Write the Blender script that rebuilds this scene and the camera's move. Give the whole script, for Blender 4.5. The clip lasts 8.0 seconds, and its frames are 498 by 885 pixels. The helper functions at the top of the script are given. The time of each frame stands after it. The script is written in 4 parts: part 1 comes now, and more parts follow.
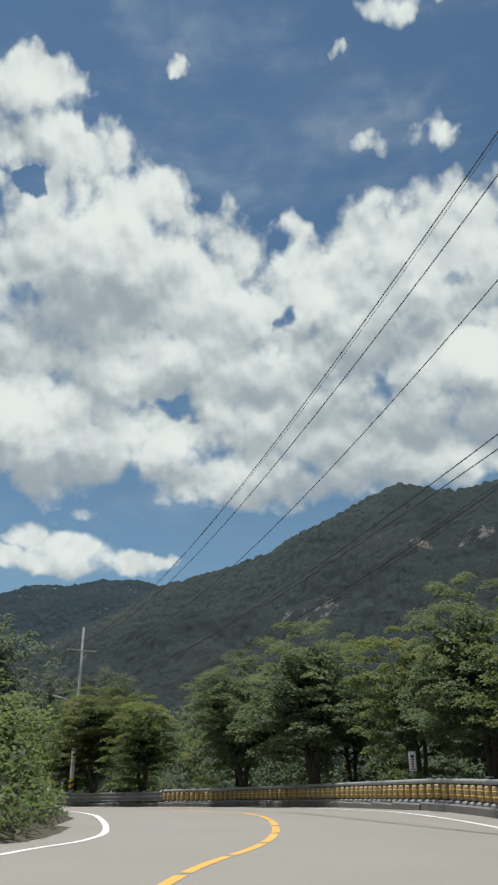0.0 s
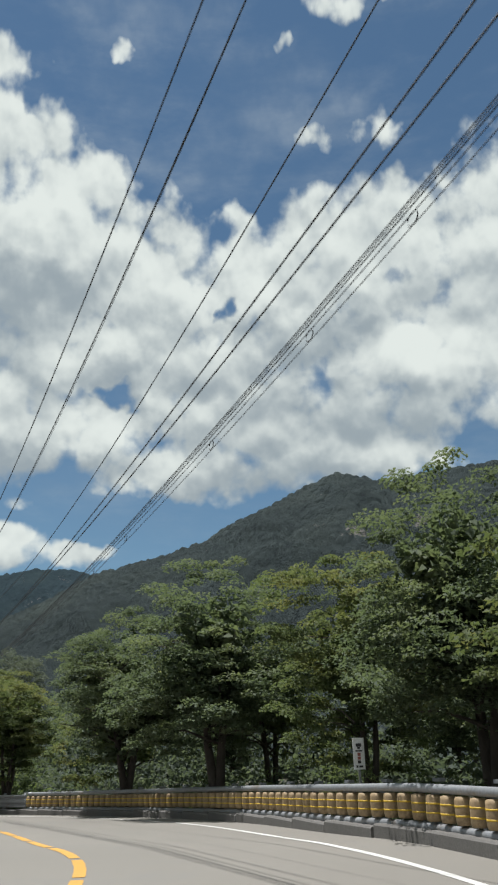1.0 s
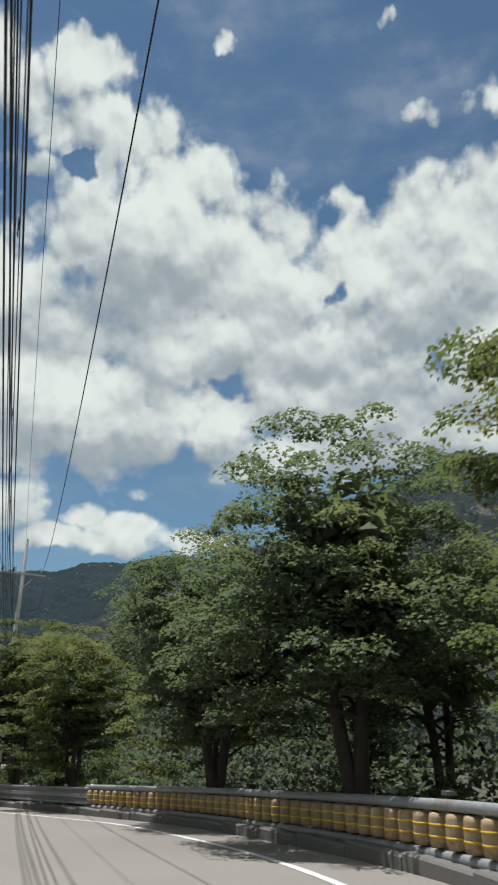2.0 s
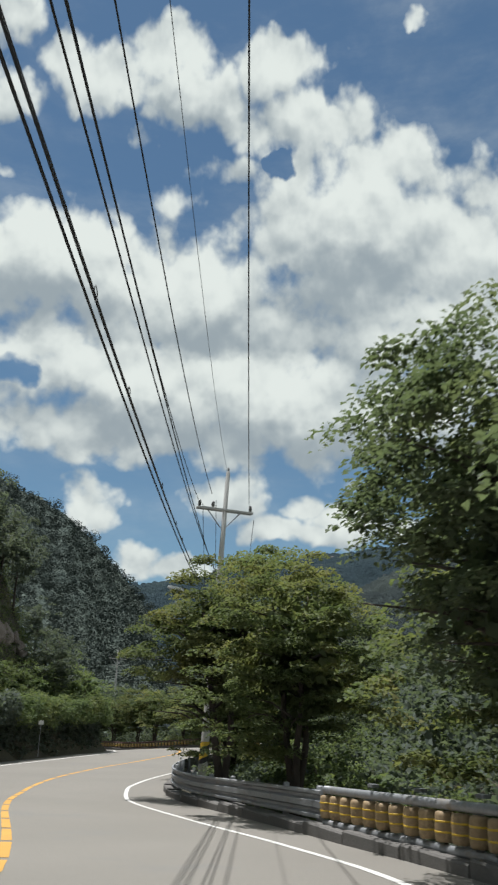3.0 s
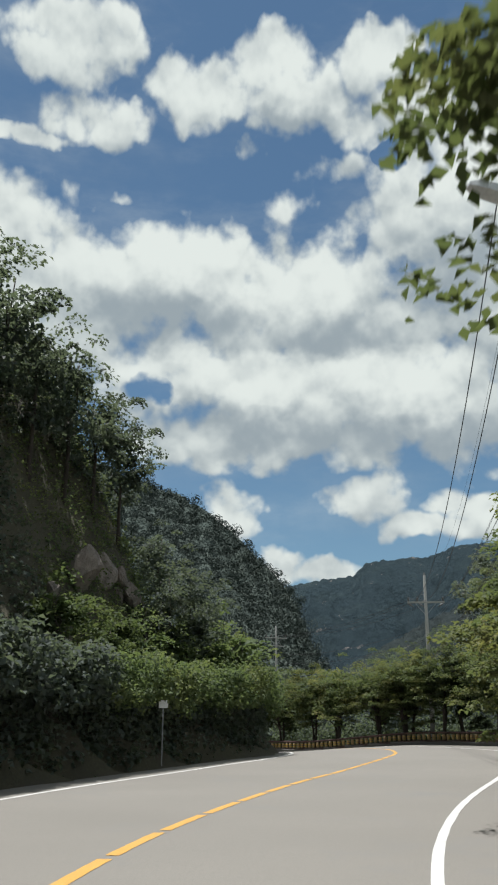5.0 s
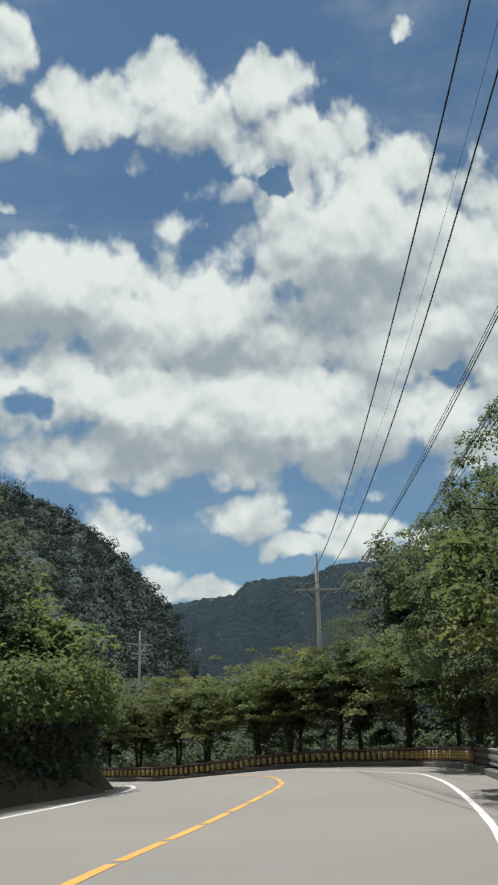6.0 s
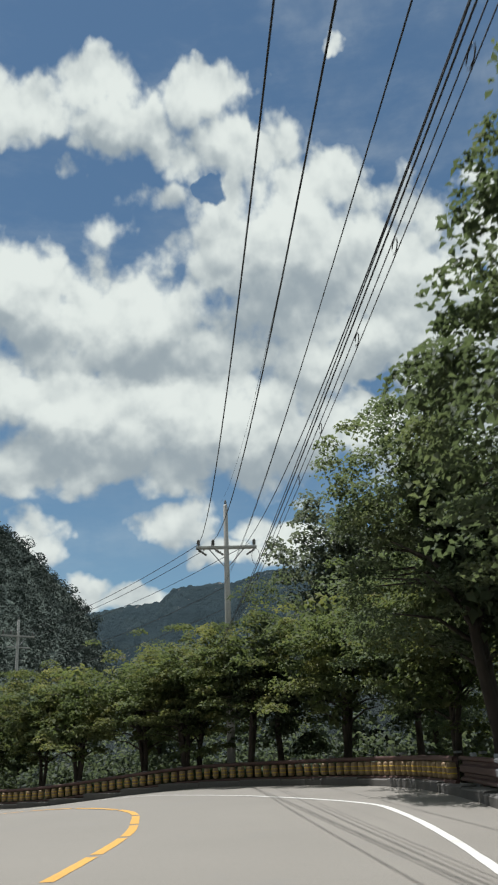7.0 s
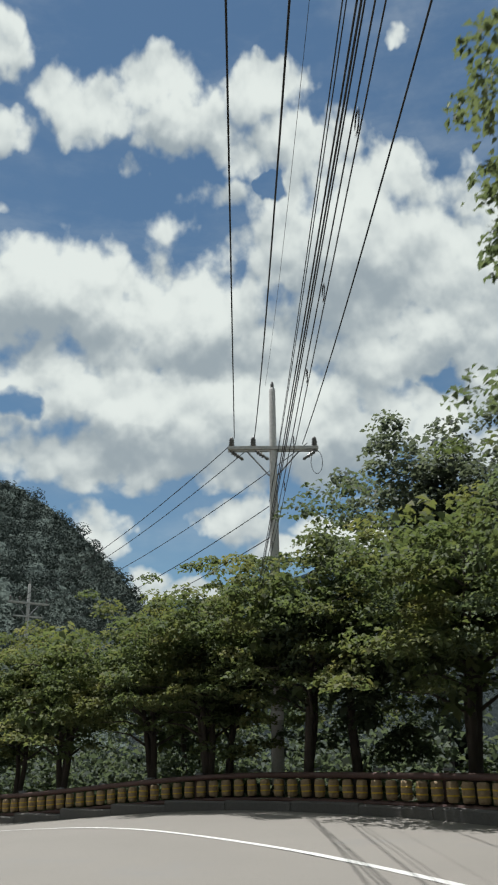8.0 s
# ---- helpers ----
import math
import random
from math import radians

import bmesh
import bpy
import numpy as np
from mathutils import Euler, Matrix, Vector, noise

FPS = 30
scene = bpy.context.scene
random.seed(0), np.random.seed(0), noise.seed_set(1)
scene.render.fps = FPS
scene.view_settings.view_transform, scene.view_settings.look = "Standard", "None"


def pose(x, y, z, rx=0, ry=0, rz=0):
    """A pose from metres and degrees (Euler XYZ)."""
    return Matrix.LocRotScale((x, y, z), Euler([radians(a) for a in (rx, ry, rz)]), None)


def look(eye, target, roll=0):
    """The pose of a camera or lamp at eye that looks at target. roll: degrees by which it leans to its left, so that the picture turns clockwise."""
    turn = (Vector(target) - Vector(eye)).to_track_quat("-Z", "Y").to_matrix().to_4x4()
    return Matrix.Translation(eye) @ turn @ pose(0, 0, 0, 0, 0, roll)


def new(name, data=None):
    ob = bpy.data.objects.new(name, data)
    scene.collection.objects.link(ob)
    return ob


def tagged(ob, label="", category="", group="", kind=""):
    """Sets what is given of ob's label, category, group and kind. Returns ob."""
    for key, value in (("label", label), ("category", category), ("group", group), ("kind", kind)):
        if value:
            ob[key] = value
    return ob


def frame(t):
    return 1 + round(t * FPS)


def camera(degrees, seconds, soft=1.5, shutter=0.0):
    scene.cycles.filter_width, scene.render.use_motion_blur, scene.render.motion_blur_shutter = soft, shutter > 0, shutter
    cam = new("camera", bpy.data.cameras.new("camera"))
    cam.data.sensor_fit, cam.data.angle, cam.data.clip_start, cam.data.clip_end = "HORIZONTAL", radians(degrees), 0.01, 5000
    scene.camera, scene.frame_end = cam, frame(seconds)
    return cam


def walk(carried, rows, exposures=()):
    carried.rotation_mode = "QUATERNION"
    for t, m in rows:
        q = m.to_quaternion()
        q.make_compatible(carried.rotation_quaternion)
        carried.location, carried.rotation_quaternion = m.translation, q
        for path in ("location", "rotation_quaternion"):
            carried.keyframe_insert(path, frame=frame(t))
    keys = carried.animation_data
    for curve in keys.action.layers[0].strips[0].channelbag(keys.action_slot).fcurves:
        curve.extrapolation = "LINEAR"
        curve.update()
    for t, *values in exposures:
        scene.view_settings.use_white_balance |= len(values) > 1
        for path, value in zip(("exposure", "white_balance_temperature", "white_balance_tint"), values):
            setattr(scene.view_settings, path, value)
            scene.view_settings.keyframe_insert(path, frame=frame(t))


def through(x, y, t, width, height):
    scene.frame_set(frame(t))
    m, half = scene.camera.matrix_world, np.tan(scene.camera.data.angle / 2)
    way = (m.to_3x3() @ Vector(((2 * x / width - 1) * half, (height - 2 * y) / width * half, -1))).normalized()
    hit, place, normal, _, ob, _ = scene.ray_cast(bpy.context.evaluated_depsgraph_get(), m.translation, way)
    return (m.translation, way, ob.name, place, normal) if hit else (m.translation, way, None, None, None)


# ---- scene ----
# ---- camera and its walk ----
cam = camera(33.83, 8.0, soft=2.1, shutter=0.12)


def aim(x, y, z, yaw, pitch, lean):
    """A pose from a heading to the left of +y, an upward pitch and a lean, in degrees."""
    a, b = radians(yaw), radians(pitch)
    ahead = Vector((-math.sin(a) * math.cos(b), math.cos(a) * math.cos(b), math.sin(b)))
    return look((x, y, z), Vector((x, y, z)) + ahead, lean)


WAY = (
    (0, 0.000, 0.000, 1.506, 0.013, 21.718, -0.845),
    (0.5, 0.812, 5.690, 1.592, -3.689, 21.508, -1.182),
    (1, 1.723, 11.176, 1.635, -4.550, 21.038, -1.509),
    (1.2, 2.090, 13.390, 1.616, -3.905, 20.886, -1.406),
    (2.3, 1.514, 25.982, 1.602, 8.653, 20.000, 0.382),
    (2.5, 0.942, 28.182, 1.537, 12.071, 19.868, 0.905),
    (3, -0.902, 33.591, 1.384, 19.845, 19.488, 1.571),
    (3.5, -3.550, 39.090, 1.229, 26.381, 19.215, 1.720),
    (4, -6.631, 44.370, 1.045, 30.351, 19.135, 1.076),
    (4.2, -7.991, 46.436, 0.988, 31.299, 19.118, 0.787),
    (5.3, -14.591, 57.961, 0.660, 27.871, 19.968, -0.918),
    (5.5, -15.543, 60.168, 0.668, 25.909, 20.211, -1.207),
    (6, -17.430, 65.934, 0.761, 21.005, 20.738, -1.919),
    (6.5, -18.953, 71.868, 0.840, 17.093, 20.983, -2.677),
    (7, -20.266, 77.779, 0.908, 15.688, 21.020, -3.126),
    (7.5, -21.817, 83.696, 1.026, 16.824, 21.063, -2.576),
    (8, -23.616, 89.147, 1.121, 20.215, 20.918, -1.337),
)
walk(cam, [(t, aim(*row)) for t, *row in WAY], exposures=((0, 0.32, 6040, 10), (8, 0.32, 6040, 10)))


# ---- sky, clouds, sun, exposure ----
SUN_AZ, SUN_EL = -64.0, 77.0  # to the right of +y, above the horizon
sun = new("sun", bpy.data.lights.new("sun", "SUN"))
sun.data.energy, sun.data.angle, sun.data.color = 5.0, radians(0.5), (1.0, 0.95, 0.87)
sun.matrix_world = look((0, 0, 0), (-math.sin(radians(SUN_AZ)) * math.cos(radians(SUN_EL)),
                                    -math.cos(radians(SUN_AZ)) * math.cos(radians(SUN_EL)), -math.sin(radians(SUN_EL))))
sun.location = (10, 0, 120)

# Cloud lobes: heading to the left of +y, height above the horizon, half width, half height, in degrees.
TOWER = (33.8, 43, 3.5, 2.1, 27.3, 44.2, 3.5, 1.9, 17.7, 44.4, 3.7, 1.4, 23.9, 41.8, 5.4, 1.7, 15.2, 40.8, 5.1, 2,
         12.4, 35, 6.3, 4.6, 9.3, 37.4, 4.3, 2.5, 44.8, 45.2, 4.8, 2.2, 42.5, 40.5, 4.2, 1.5, 47.8, 38.9, 2.8, 0.7)
MIDDLE = (40.7, 30, 6.5, 3.3, 33.8, 31.6, 6.3, 2.6, 26.6, 29, 7.1, 3.4, 18.7, 27.5, 6.8, 3.1, 31.9, 24.3, 8.6, 3.1,
          23.3, 23.5, 8.5, 3.5, 28.5, 19.8, 9.6, 1.8, 14.9, 22.1, 7.2, 3.1, 12, 31.6, 5.6, 4, 5.8, 31.6, 5.9, 4.5,
          -7.3, 30.2, 8.2, 4.2, -15.5, 34.6, 6, 3, -16.8, 26.2, 5.5, 4.1, -5.1, 23.3, 6.7, 3.5, 8.5, 27, 5, 2.4, 1, 26.6, 5, 3, 6, 21.8, 3.6, 2.2,
          13.9, 21.9, 5.3, 3.5, -12.8, 20.4, 5.1, 1.9, -0.3, 19.1, 6.2, 1.6, 51, 29, 8, 6, -27, 30, 8, 7)
LOW = (30.6, 14.7, 2.3, 1.6, 28.2, 11.4, 2.2, 1.1, 21.4, 15.2, 2.9, 1.5, 17.6, 13.7, 2.2, 1.0, 12.8, 14.1, 2.4, 1.2, 16.1, 15.2, 1.8, 0.9,
       13.2, 12.9, 3.0, 1.0, 8.4, 13.8, 2.8, 0.8, 23.8, 10.9, 2.8, 0.8)
WISPS = (27.0, 35.4, 2.8, 1.4, 22.6, 37.4, 2.8, 1.0, 23.4, 33.0, 2.2, 0.8, 44.6, 35.6, 2.6, 1.1, 40.0, 35.8, 2.0, 0.5, 29.0, 39.0, 1.2, 0.8,
         -13.0, 41.1, 2.8, 0.8, -16.4, 41.9, 1.3, 1.0, 6.3, 46.4, 1.4, 0.7, -8.8, 46.6, 0.8, 0.5, -15.3, 48.8, 3.0, 0.8, 2.9, 36.1, 1.8, 1.0,
         -0.4, 34.9, 2.6, 1.4, -3.5, 36.1, 2.1, 1.0, 10.9, 16.8, 1.4, 0.5)
HOLES = (37.3, 23.7, 1.9, 1.5, 4.9, 24.3, 1.9, 0.9, 18.4, 38.4, 1.6, 0.9, 31.5, 37.0, 2.4, 1.0, -3.2, 30.6, 0.9, 0.9)
# Where the clouds are thick and grey from below, and where a sunlit head stands out: as above.
SHADE = (36.7, 27.6, 6.0, 1.7, 31.0, 20.3, 8.0, 1.5, 14.8, 27.8, 5.0, 1.9, -10.9, 21.9, 7.0, 2.0, -4.8, 18.4, 7.0, 1.2, 13.2, 18.8, 7.0, 1.3, 22.0, 19.6, 5.0, 1.2, 22.0, 27.0, 5.0, 1.2,
         25.0, 40.3, 6.0, 0.9, 12.0, 31.2, 4.5, 1.5, 1.0, 25.6, 5.0, 1.3, -9.0, 28.2, 5.0, 1.2, 39.0, 20.5, 5.0, 1.6)
HEADS = (30.0, 24.4, 6.5, 1.3, 6.0, 21.8, 3.0, 1.1, -17.6, 27.4, 3.2, 1.5, -3.7, 30.4, 4.5, 1.4, 35.5, 32.5, 5.0, 1.3, 27.0, 30.6, 5.0, 1.2, 11.0, 37.6, 3.6, 1.8, 18.0, 24.0, 4.0, 1.2,
         17.0, 44.0, 3.5, 1.3, 27.2, 44.4, 3.5, 1.4)

world = bpy.data.worlds.new("sky")
scene.world = world
world.use_nodes = True
wn, wl = world.node_tree.nodes, world.node_tree.links
wn.clear()


def wmath(op, a, b=None, c=None):
    n = wn.new("ShaderNodeMath")
    n.operation = op
    for k, v in enumerate((a, b, c)):
        if v is None:
            continue
        if isinstance(v, (int, float)):
            n.inputs[k].default_value = v
        else:
            wl.new(v, n.inputs[k])
    return n.outputs[0]


def wvec(op, a, b=None, c=None):
    n = wn.new("ShaderNodeVectorMath")
    n.operation = op
    for k, v in enumerate((a, b, c)):
        if v is None:
            continue
        if isinstance(v, tuple):
            n.inputs[k].default_value = v
        else:
            wl.new(v, n.inputs[k])
    return n


def wrange(value, a, b, c, d, smooth=True):
    n = wn.new("ShaderNodeMapRange")
    n.interpolation_type = "SMOOTHSTEP" if smooth else "LINEAR"
    wl.new(value, n.inputs[0])
    for k, v in zip((1, 2, 3, 4), (a, b, c, d)):
        n.inputs[k].default_value = v
    return n.outputs[0]


def wnoise(uv, scale, detail, rough, colour=False):
    n = wn.new("ShaderNodeTexNoise")
    wl.new(uv, n.inputs["Vector"])
    n.inputs["Scale"].default_value, n.inputs["Detail"].default_value, n.inputs["Roughness"].default_value = scale, detail, rough
    return n.outputs["Color" if colour else "Fac"]


def wmix(fac, a, b):
    n = wn.new("ShaderNodeMix")
    n.data_type = "RGBA"
    wl.new(fac, n.inputs[0])
    for k, v in ((6, a), (7, b)):
        if isinstance(v, tuple):
            n.inputs[k].default_value = v
        else:
            wl.new(v, n.inputs[k])
    return n.outputs[2]


coords = wn.new("ShaderNodeTexCoord")
split = wn.new("ShaderNodeSeparateXYZ")
wl.new(coords.outputs["Generated"], split.inputs[0])
heading = wmath("MULTIPLY", wmath("ARCTAN2", wmath("MULTIPLY", split.outputs[0], -1.0), split.outputs[1]), 57.2958)
height = wmath("MULTIPLY", wmath("ARCSINE", split.outputs[2]), 57.2958)
join_uv = wn.new("ShaderNodeCombineXYZ")
wl.new(heading, join_uv.inputs[0])
wl.new(height, join_uv.inputs[1])
UV = join_uv.outputs[0]


def lobe_depth(at, warp_detail):
    """The banks of cloud, with their outlines warped."""
    warp = wvec("MULTIPLY_ADD", wnoise(at, 0.2, warp_detail, 0.55, True), (6.0, 4.0, 0.0), (-3.0, -2.0, 0.0)).outputs[0]
    uv = wvec("ADD", at, warp).outputs[0]
    near = None
    for bank, swell, thin in ((TOWER, 1.32, 0.0), (MIDDLE, 1.42, 0.0), (LOW, 1.25, 0.1), (WISPS, 1.75, 0.62)):
        for k in range(0, len(bank), 4):
            u, v, a, b = bank[k], bank[k + 1], bank[k + 2] * swell, bank[k + 3] * swell
            d = wvec("MULTIPLY_ADD", uv, (1 / a, 1 / b, 0.0), (-u / a, -v / b, 0.0)).outputs[0]
            q = wvec("DOT_PRODUCT", d, d).outputs["Value"]
            q = wmath("ADD", q, thin) if thin else q
            near = q if near is None else wmath("SMOOTH_MIN", near, q, 0.4)
    lobes = wmath("SUBTRACT", 1.0, wmath("MINIMUM", near, 2.2))
    for k in range(0, len(HOLES), 4):
        u, v, a, b = HOLES[k : k + 4]
        d = wvec("MULTIPLY_ADD", uv, (1 / a, 1 / b, 0.0), (-u / a, -v / b, 0.0)).outputs[0]
        gap = wmath("MAXIMUM", wmath("SUBTRACT", 1.0, wvec("DOT_PRODUCT", d, d).outputs["Value"]), 0.0)
        lobes = wmath("MULTIPLY_ADD", gap, -1.0, lobes)
    # Away from the view and overhead, unseen cloud is added as fill light.
    side = wrange(wmath("ABSOLUTE", wmath("SUBTRACT", heading, 13.0)), 38, 52, -1.2, 0.45)
    overhead = wrange(height, 51, 60, -1.2, 0.3)
    return wmath("MAXIMUM", wmath("MAXIMUM", lobes, side), overhead)


def billows(at, detail):
    """Rounded heads of cloud of two sizes, and finer wisps."""
    bent = wvec("ADD", at, wvec("MULTIPLY_ADD", wnoise(at, 0.6, 2.5, 0.5, True), (1.5, 1.5, 0.0), (-0.75, -0.75, 0.0)).outputs[0]).outputs[0]
    total = wmath("MULTIPLY", wmath("SUBTRACT", wnoise(at, 0.36, detail, 0.5), 0.5), 1.7)
    for scale, weight in ((0.24, 0.85), (0.58, 0.55), (1.5, 0.18)):
        cells = wn.new("ShaderNodeTexVoronoi")
        cells.feature = "SMOOTH_F1"
        cells.inputs["Scale"].default_value, cells.inputs["Smoothness"].default_value = scale, 0.35
        wl.new(bent, cells.inputs["Vector"])
        total = wmath("MULTIPLY_ADD", wmath("SUBTRACT", 0.45, cells.outputs["Distance"]), weight, total)
    return total


def moved(u, v):
    return wvec("ADD", UV, (u, v, 0.0)).outputs[0]


def swells(at):
    """The broad rounded masses by which the clouds are shaded."""
    bent = wvec("ADD", at, wvec("MULTIPLY_ADD", wnoise(at, 0.5, 3.0, 0.55, True), (2.4, 2.4, 0.0), (-1.2, -1.2, 0.0)).outputs[0]).outputs[0]
    cells = wn.new("ShaderNodeTexVoronoi")
    cells.feature = "SMOOTH_F1"
    cells.inputs["Scale"].default_value, cells.inputs["Smoothness"].default_value = 0.24, 0.5
    wl.new(bent, cells.inputs["Vector"])
    return wmath("MULTIPLY_ADD", wnoise(at, 0.2, 3.0, 0.5), 1.6, wmath("MULTIPLY", cells.outputs["Distance"], -0.9))


def patches(spots, at):
    """Soft patches, 1 in the middle of each and 0 outside."""
    total = None
    for k in range(0, len(spots), 4):
        u, v, a, b = spots[k : k + 4]
        d = wvec("MULTIPLY_ADD", at, (0.62 / a, 0.62 / b, 0.0), (-0.62 * u / a, -0.62 * v / b, 0.0)).outputs[0]
        one = wmath("MAXIMUM", wmath("SUBTRACT", 1.0, wvec("DOT_PRODUCT", d, d).outputs["Value"]), 0.0)
        total = one if total is None else wmath("MAXIMUM", total, one)
    return total


puffs = billows(UV, 5.0)
bank_here = lobe_depth(UV, 4.0)
depth = wmath("ADD", bank_here, puffs)
cover = wrange(depth, -0.22, 0.50, 0.0, 1.0)
fade = wrange(height, -2.0, 7.0, 0.0, 1.0)
drift = wvec("ADD", UV, wvec("MULTIPLY_ADD", wnoise(UV, 0.3, 4.0, 0.55, True), (5.0, 3.4, 0.0), (-2.5, -1.7, 0.0)).outputs[0]).outputs[0]
fine_relief = wrange(wmath("SUBTRACT", puffs, billows(moved(-0.15, 0.7), 3.0)), -0.7, 0.7, 0.0, 1.0)
broad_relief = wrange(wmath("SUBTRACT", swells(UV), swells(moved(-0.3, 1.4))), -0.40, 0.40, 0.0, 1.0)
relief = wrange(wmath("SUBTRACT", bank_here, lobe_depth(moved(-0.4, 2.2), 2.0)), -0.9, 0.7, 0.0, 1.0)
lit = wmath("MULTIPLY_ADD", relief, 0.30, 0.06)
for value, weight in ((broad_relief, 0.36), (fine_relief, 0.34), (patches(SHADE, drift), -0.36), (patches(HEADS, drift), 0.24)):
    lit = wmath("MULTIPLY_ADD", value, weight, lit)
white = wmix(wrange(lit, 0.05, 1.0, 0.0, 1.0), (0.27, 0.305, 0.31, 1.0), (0.64, 0.655, 0.585, 1.0))
sky = wn.new("ShaderNodeTexSky")
sky.sky_type, sky.sun_disc = "NISHITA", False
sky.sun_elevation, sky.sun_rotation = radians(SUN_EL), radians(SUN_AZ)
sky.air_density, sky.dust_density, sky.ozone_density = 1.0, 0.1, 1.5
blue = wvec("MULTIPLY", sky.outputs[0], (0.058, 0.064, 0.058)).outputs[0]
stretched = wvec("MULTIPLY", UV, (0.35, 1.0, 1.0)).outputs[0]
veil = wmath("MULTIPLY", wrange(wnoise(stretched, 0.16, 6.0, 0.6), 0.42, 0.72, 0.0, 0.20), wrange(depth, -2.2, -0.3, 0.35, 1.0))
seen_sky = wmix(wmath("MULTIPLY", wmath("MAXIMUM", cover, veil), fade), blue, white)
back = wn.new("ShaderNodeBackground")
wl.new(seen_sky, back.inputs[0])
back.inputs[1].default_value = 1.0
out = wn.new("ShaderNodeOutputWorld")
wl.new(back.outputs[0], out.inputs[0])


# ---- materials ----
def material(name, rough=0.8, metal=0.0):
    m = bpy.data.materials.new(name)
    m.use_nodes = True
    b = m.node_tree.nodes["Principled BSDF"]
    b.inputs["Roughness"].default_value, b.inputs["Metallic"].default_value = rough, metal
    return m, m.node_tree.nodes, m.node_tree.links, b


def mix_colour(nodes, links, fac, a, b, blend="MIX"):
    n = nodes.new("ShaderNodeMix")
    n.data_type, n.blend_type = "RGBA", blend
    if isinstance(fac, (int, float)):
        n.inputs[0].default_value = fac
    else:
        links.new(fac, n.inputs[0])
    for k, v in ((6, a), (7, b)):
        if isinstance(v, tuple):
            n.inputs[k].default_value = (*v, 1.0)
        else:
            links.new(v, n.inputs[k])
    return n.outputs[2]


def grain(nodes, links, scale, detail=4.0, rough=0.55, space="Object", stretch=(1, 1, 1)):
    tc, mp, n = nodes.new("ShaderNodeTexCoord"), nodes.new("ShaderNodeMapping"), nodes.new("ShaderNodeTexNoise")
    links.new(tc.outputs[space], mp.inputs[0])
    mp.inputs["Scale"].default_value = stretch
    links.new(mp.outputs[0], n.inputs["Vector"])
    n.inputs["Scale"].default_value, n.inputs["Detail"].default_value, n.inputs["Roughness"].default_value = scale, detail, rough
    return n.outputs["Fac"]


def ramp(nodes, links, value, lo, hi):
    n = nodes.new("ShaderNodeMapRange")
    links.new(value, n.inputs[0])
    n.inputs[1].default_value, n.inputs[2].default_value = lo, hi
    return n.outputs[0]


def bumped(nodes, links, b, value, strength, distance=0.02):
    n = nodes.new("ShaderNodeBump")
    n.inputs["Strength"].default_value, n.inputs["Distance"].default_value = strength, distance
    links.new(value, n.inputs["Height"])
    links.new(n.outputs[0], b.inputs["Normal"])


def surface(name, dark, light, coarse, fine, rough=0.8, metal=0.0, bump=0.3, depth=0.01, stain=None, stain_scale=0.6, stretch=(1, 1, 1)):
    """A worn surface with variation at two scales and, where given, stains of another colour."""
    m, n, l, b = material(name, rough, metal)
    big, small = grain(n, l, coarse, 3.0, stretch=stretch), grain(n, l, fine, 5.0, 0.65, stretch=stretch)
    c = mix_colour(n, l, ramp(n, l, big, 0.3, 0.7), dark, light)
    c = mix_colour(n, l, ramp(n, l, small, 0.25, 0.8), tuple(v * 0.72 for v in dark), c)
    if stain:
        c = mix_colour(n, l, ramp(n, l, grain(n, l, stain_scale, 6.0, 0.7), 0.56, 0.7), c, stain)
    l.new(c, b.inputs["Base Color"])
    bumped(n, l, b, small, bump, depth)
    return m


def foliage(name, deep, mid, tip, through=0.35, tip_share=0.3, gloss=0.12):
    """Leaves: a colour of its own for each leaf, drifting from tree to tree, with light coming through."""
    m, n, l, b = material(name, 0.62)
    geo, info = n.new("ShaderNodeNewGeometry"), n.new("ShaderNodeObjectInfo")
    c = mix_colour(n, l, geo.outputs["Random Per Island"], deep, mid)
    patch = grain(n, l, 0.55, 3.0)
    c = mix_colour(n, l, ramp(n, l, patch, 0.62 - tip_share * 0.5, 0.86 - tip_share * 0.5), c, tip)
    drift = n.new("ShaderNodeHueSaturation")
    val = n.new("ShaderNodeMapRange")
    l.new(info.outputs["Random"], val.inputs[0])
    val.inputs[3].default_value, val.inputs[4].default_value = 0.8, 1.22
    l.new(val.outputs[0], drift.inputs["Value"])
    l.new(c, drift.inputs["Color"])
    l.new(drift.outputs[0], b.inputs["Base Color"])
    b.inputs["Specular IOR Level"].default_value = gloss
    tr, mx = n.new("ShaderNodeBsdfTranslucent"), n.new("ShaderNodeMixShader")
    bright = mix_colour(n, l, 1.0, drift.outputs[0], (1.2, 1.25, 0.75), "MULTIPLY")
    l.new(bright, tr.inputs[0])
    mx.inputs[0].default_value = through
    l.new(b.outputs[0], mx.inputs[1])
    l.new(tr.outputs[0], mx.inputs[2])
    l.new(mx.outputs[0], n["Material Output"].inputs[0])
    return m


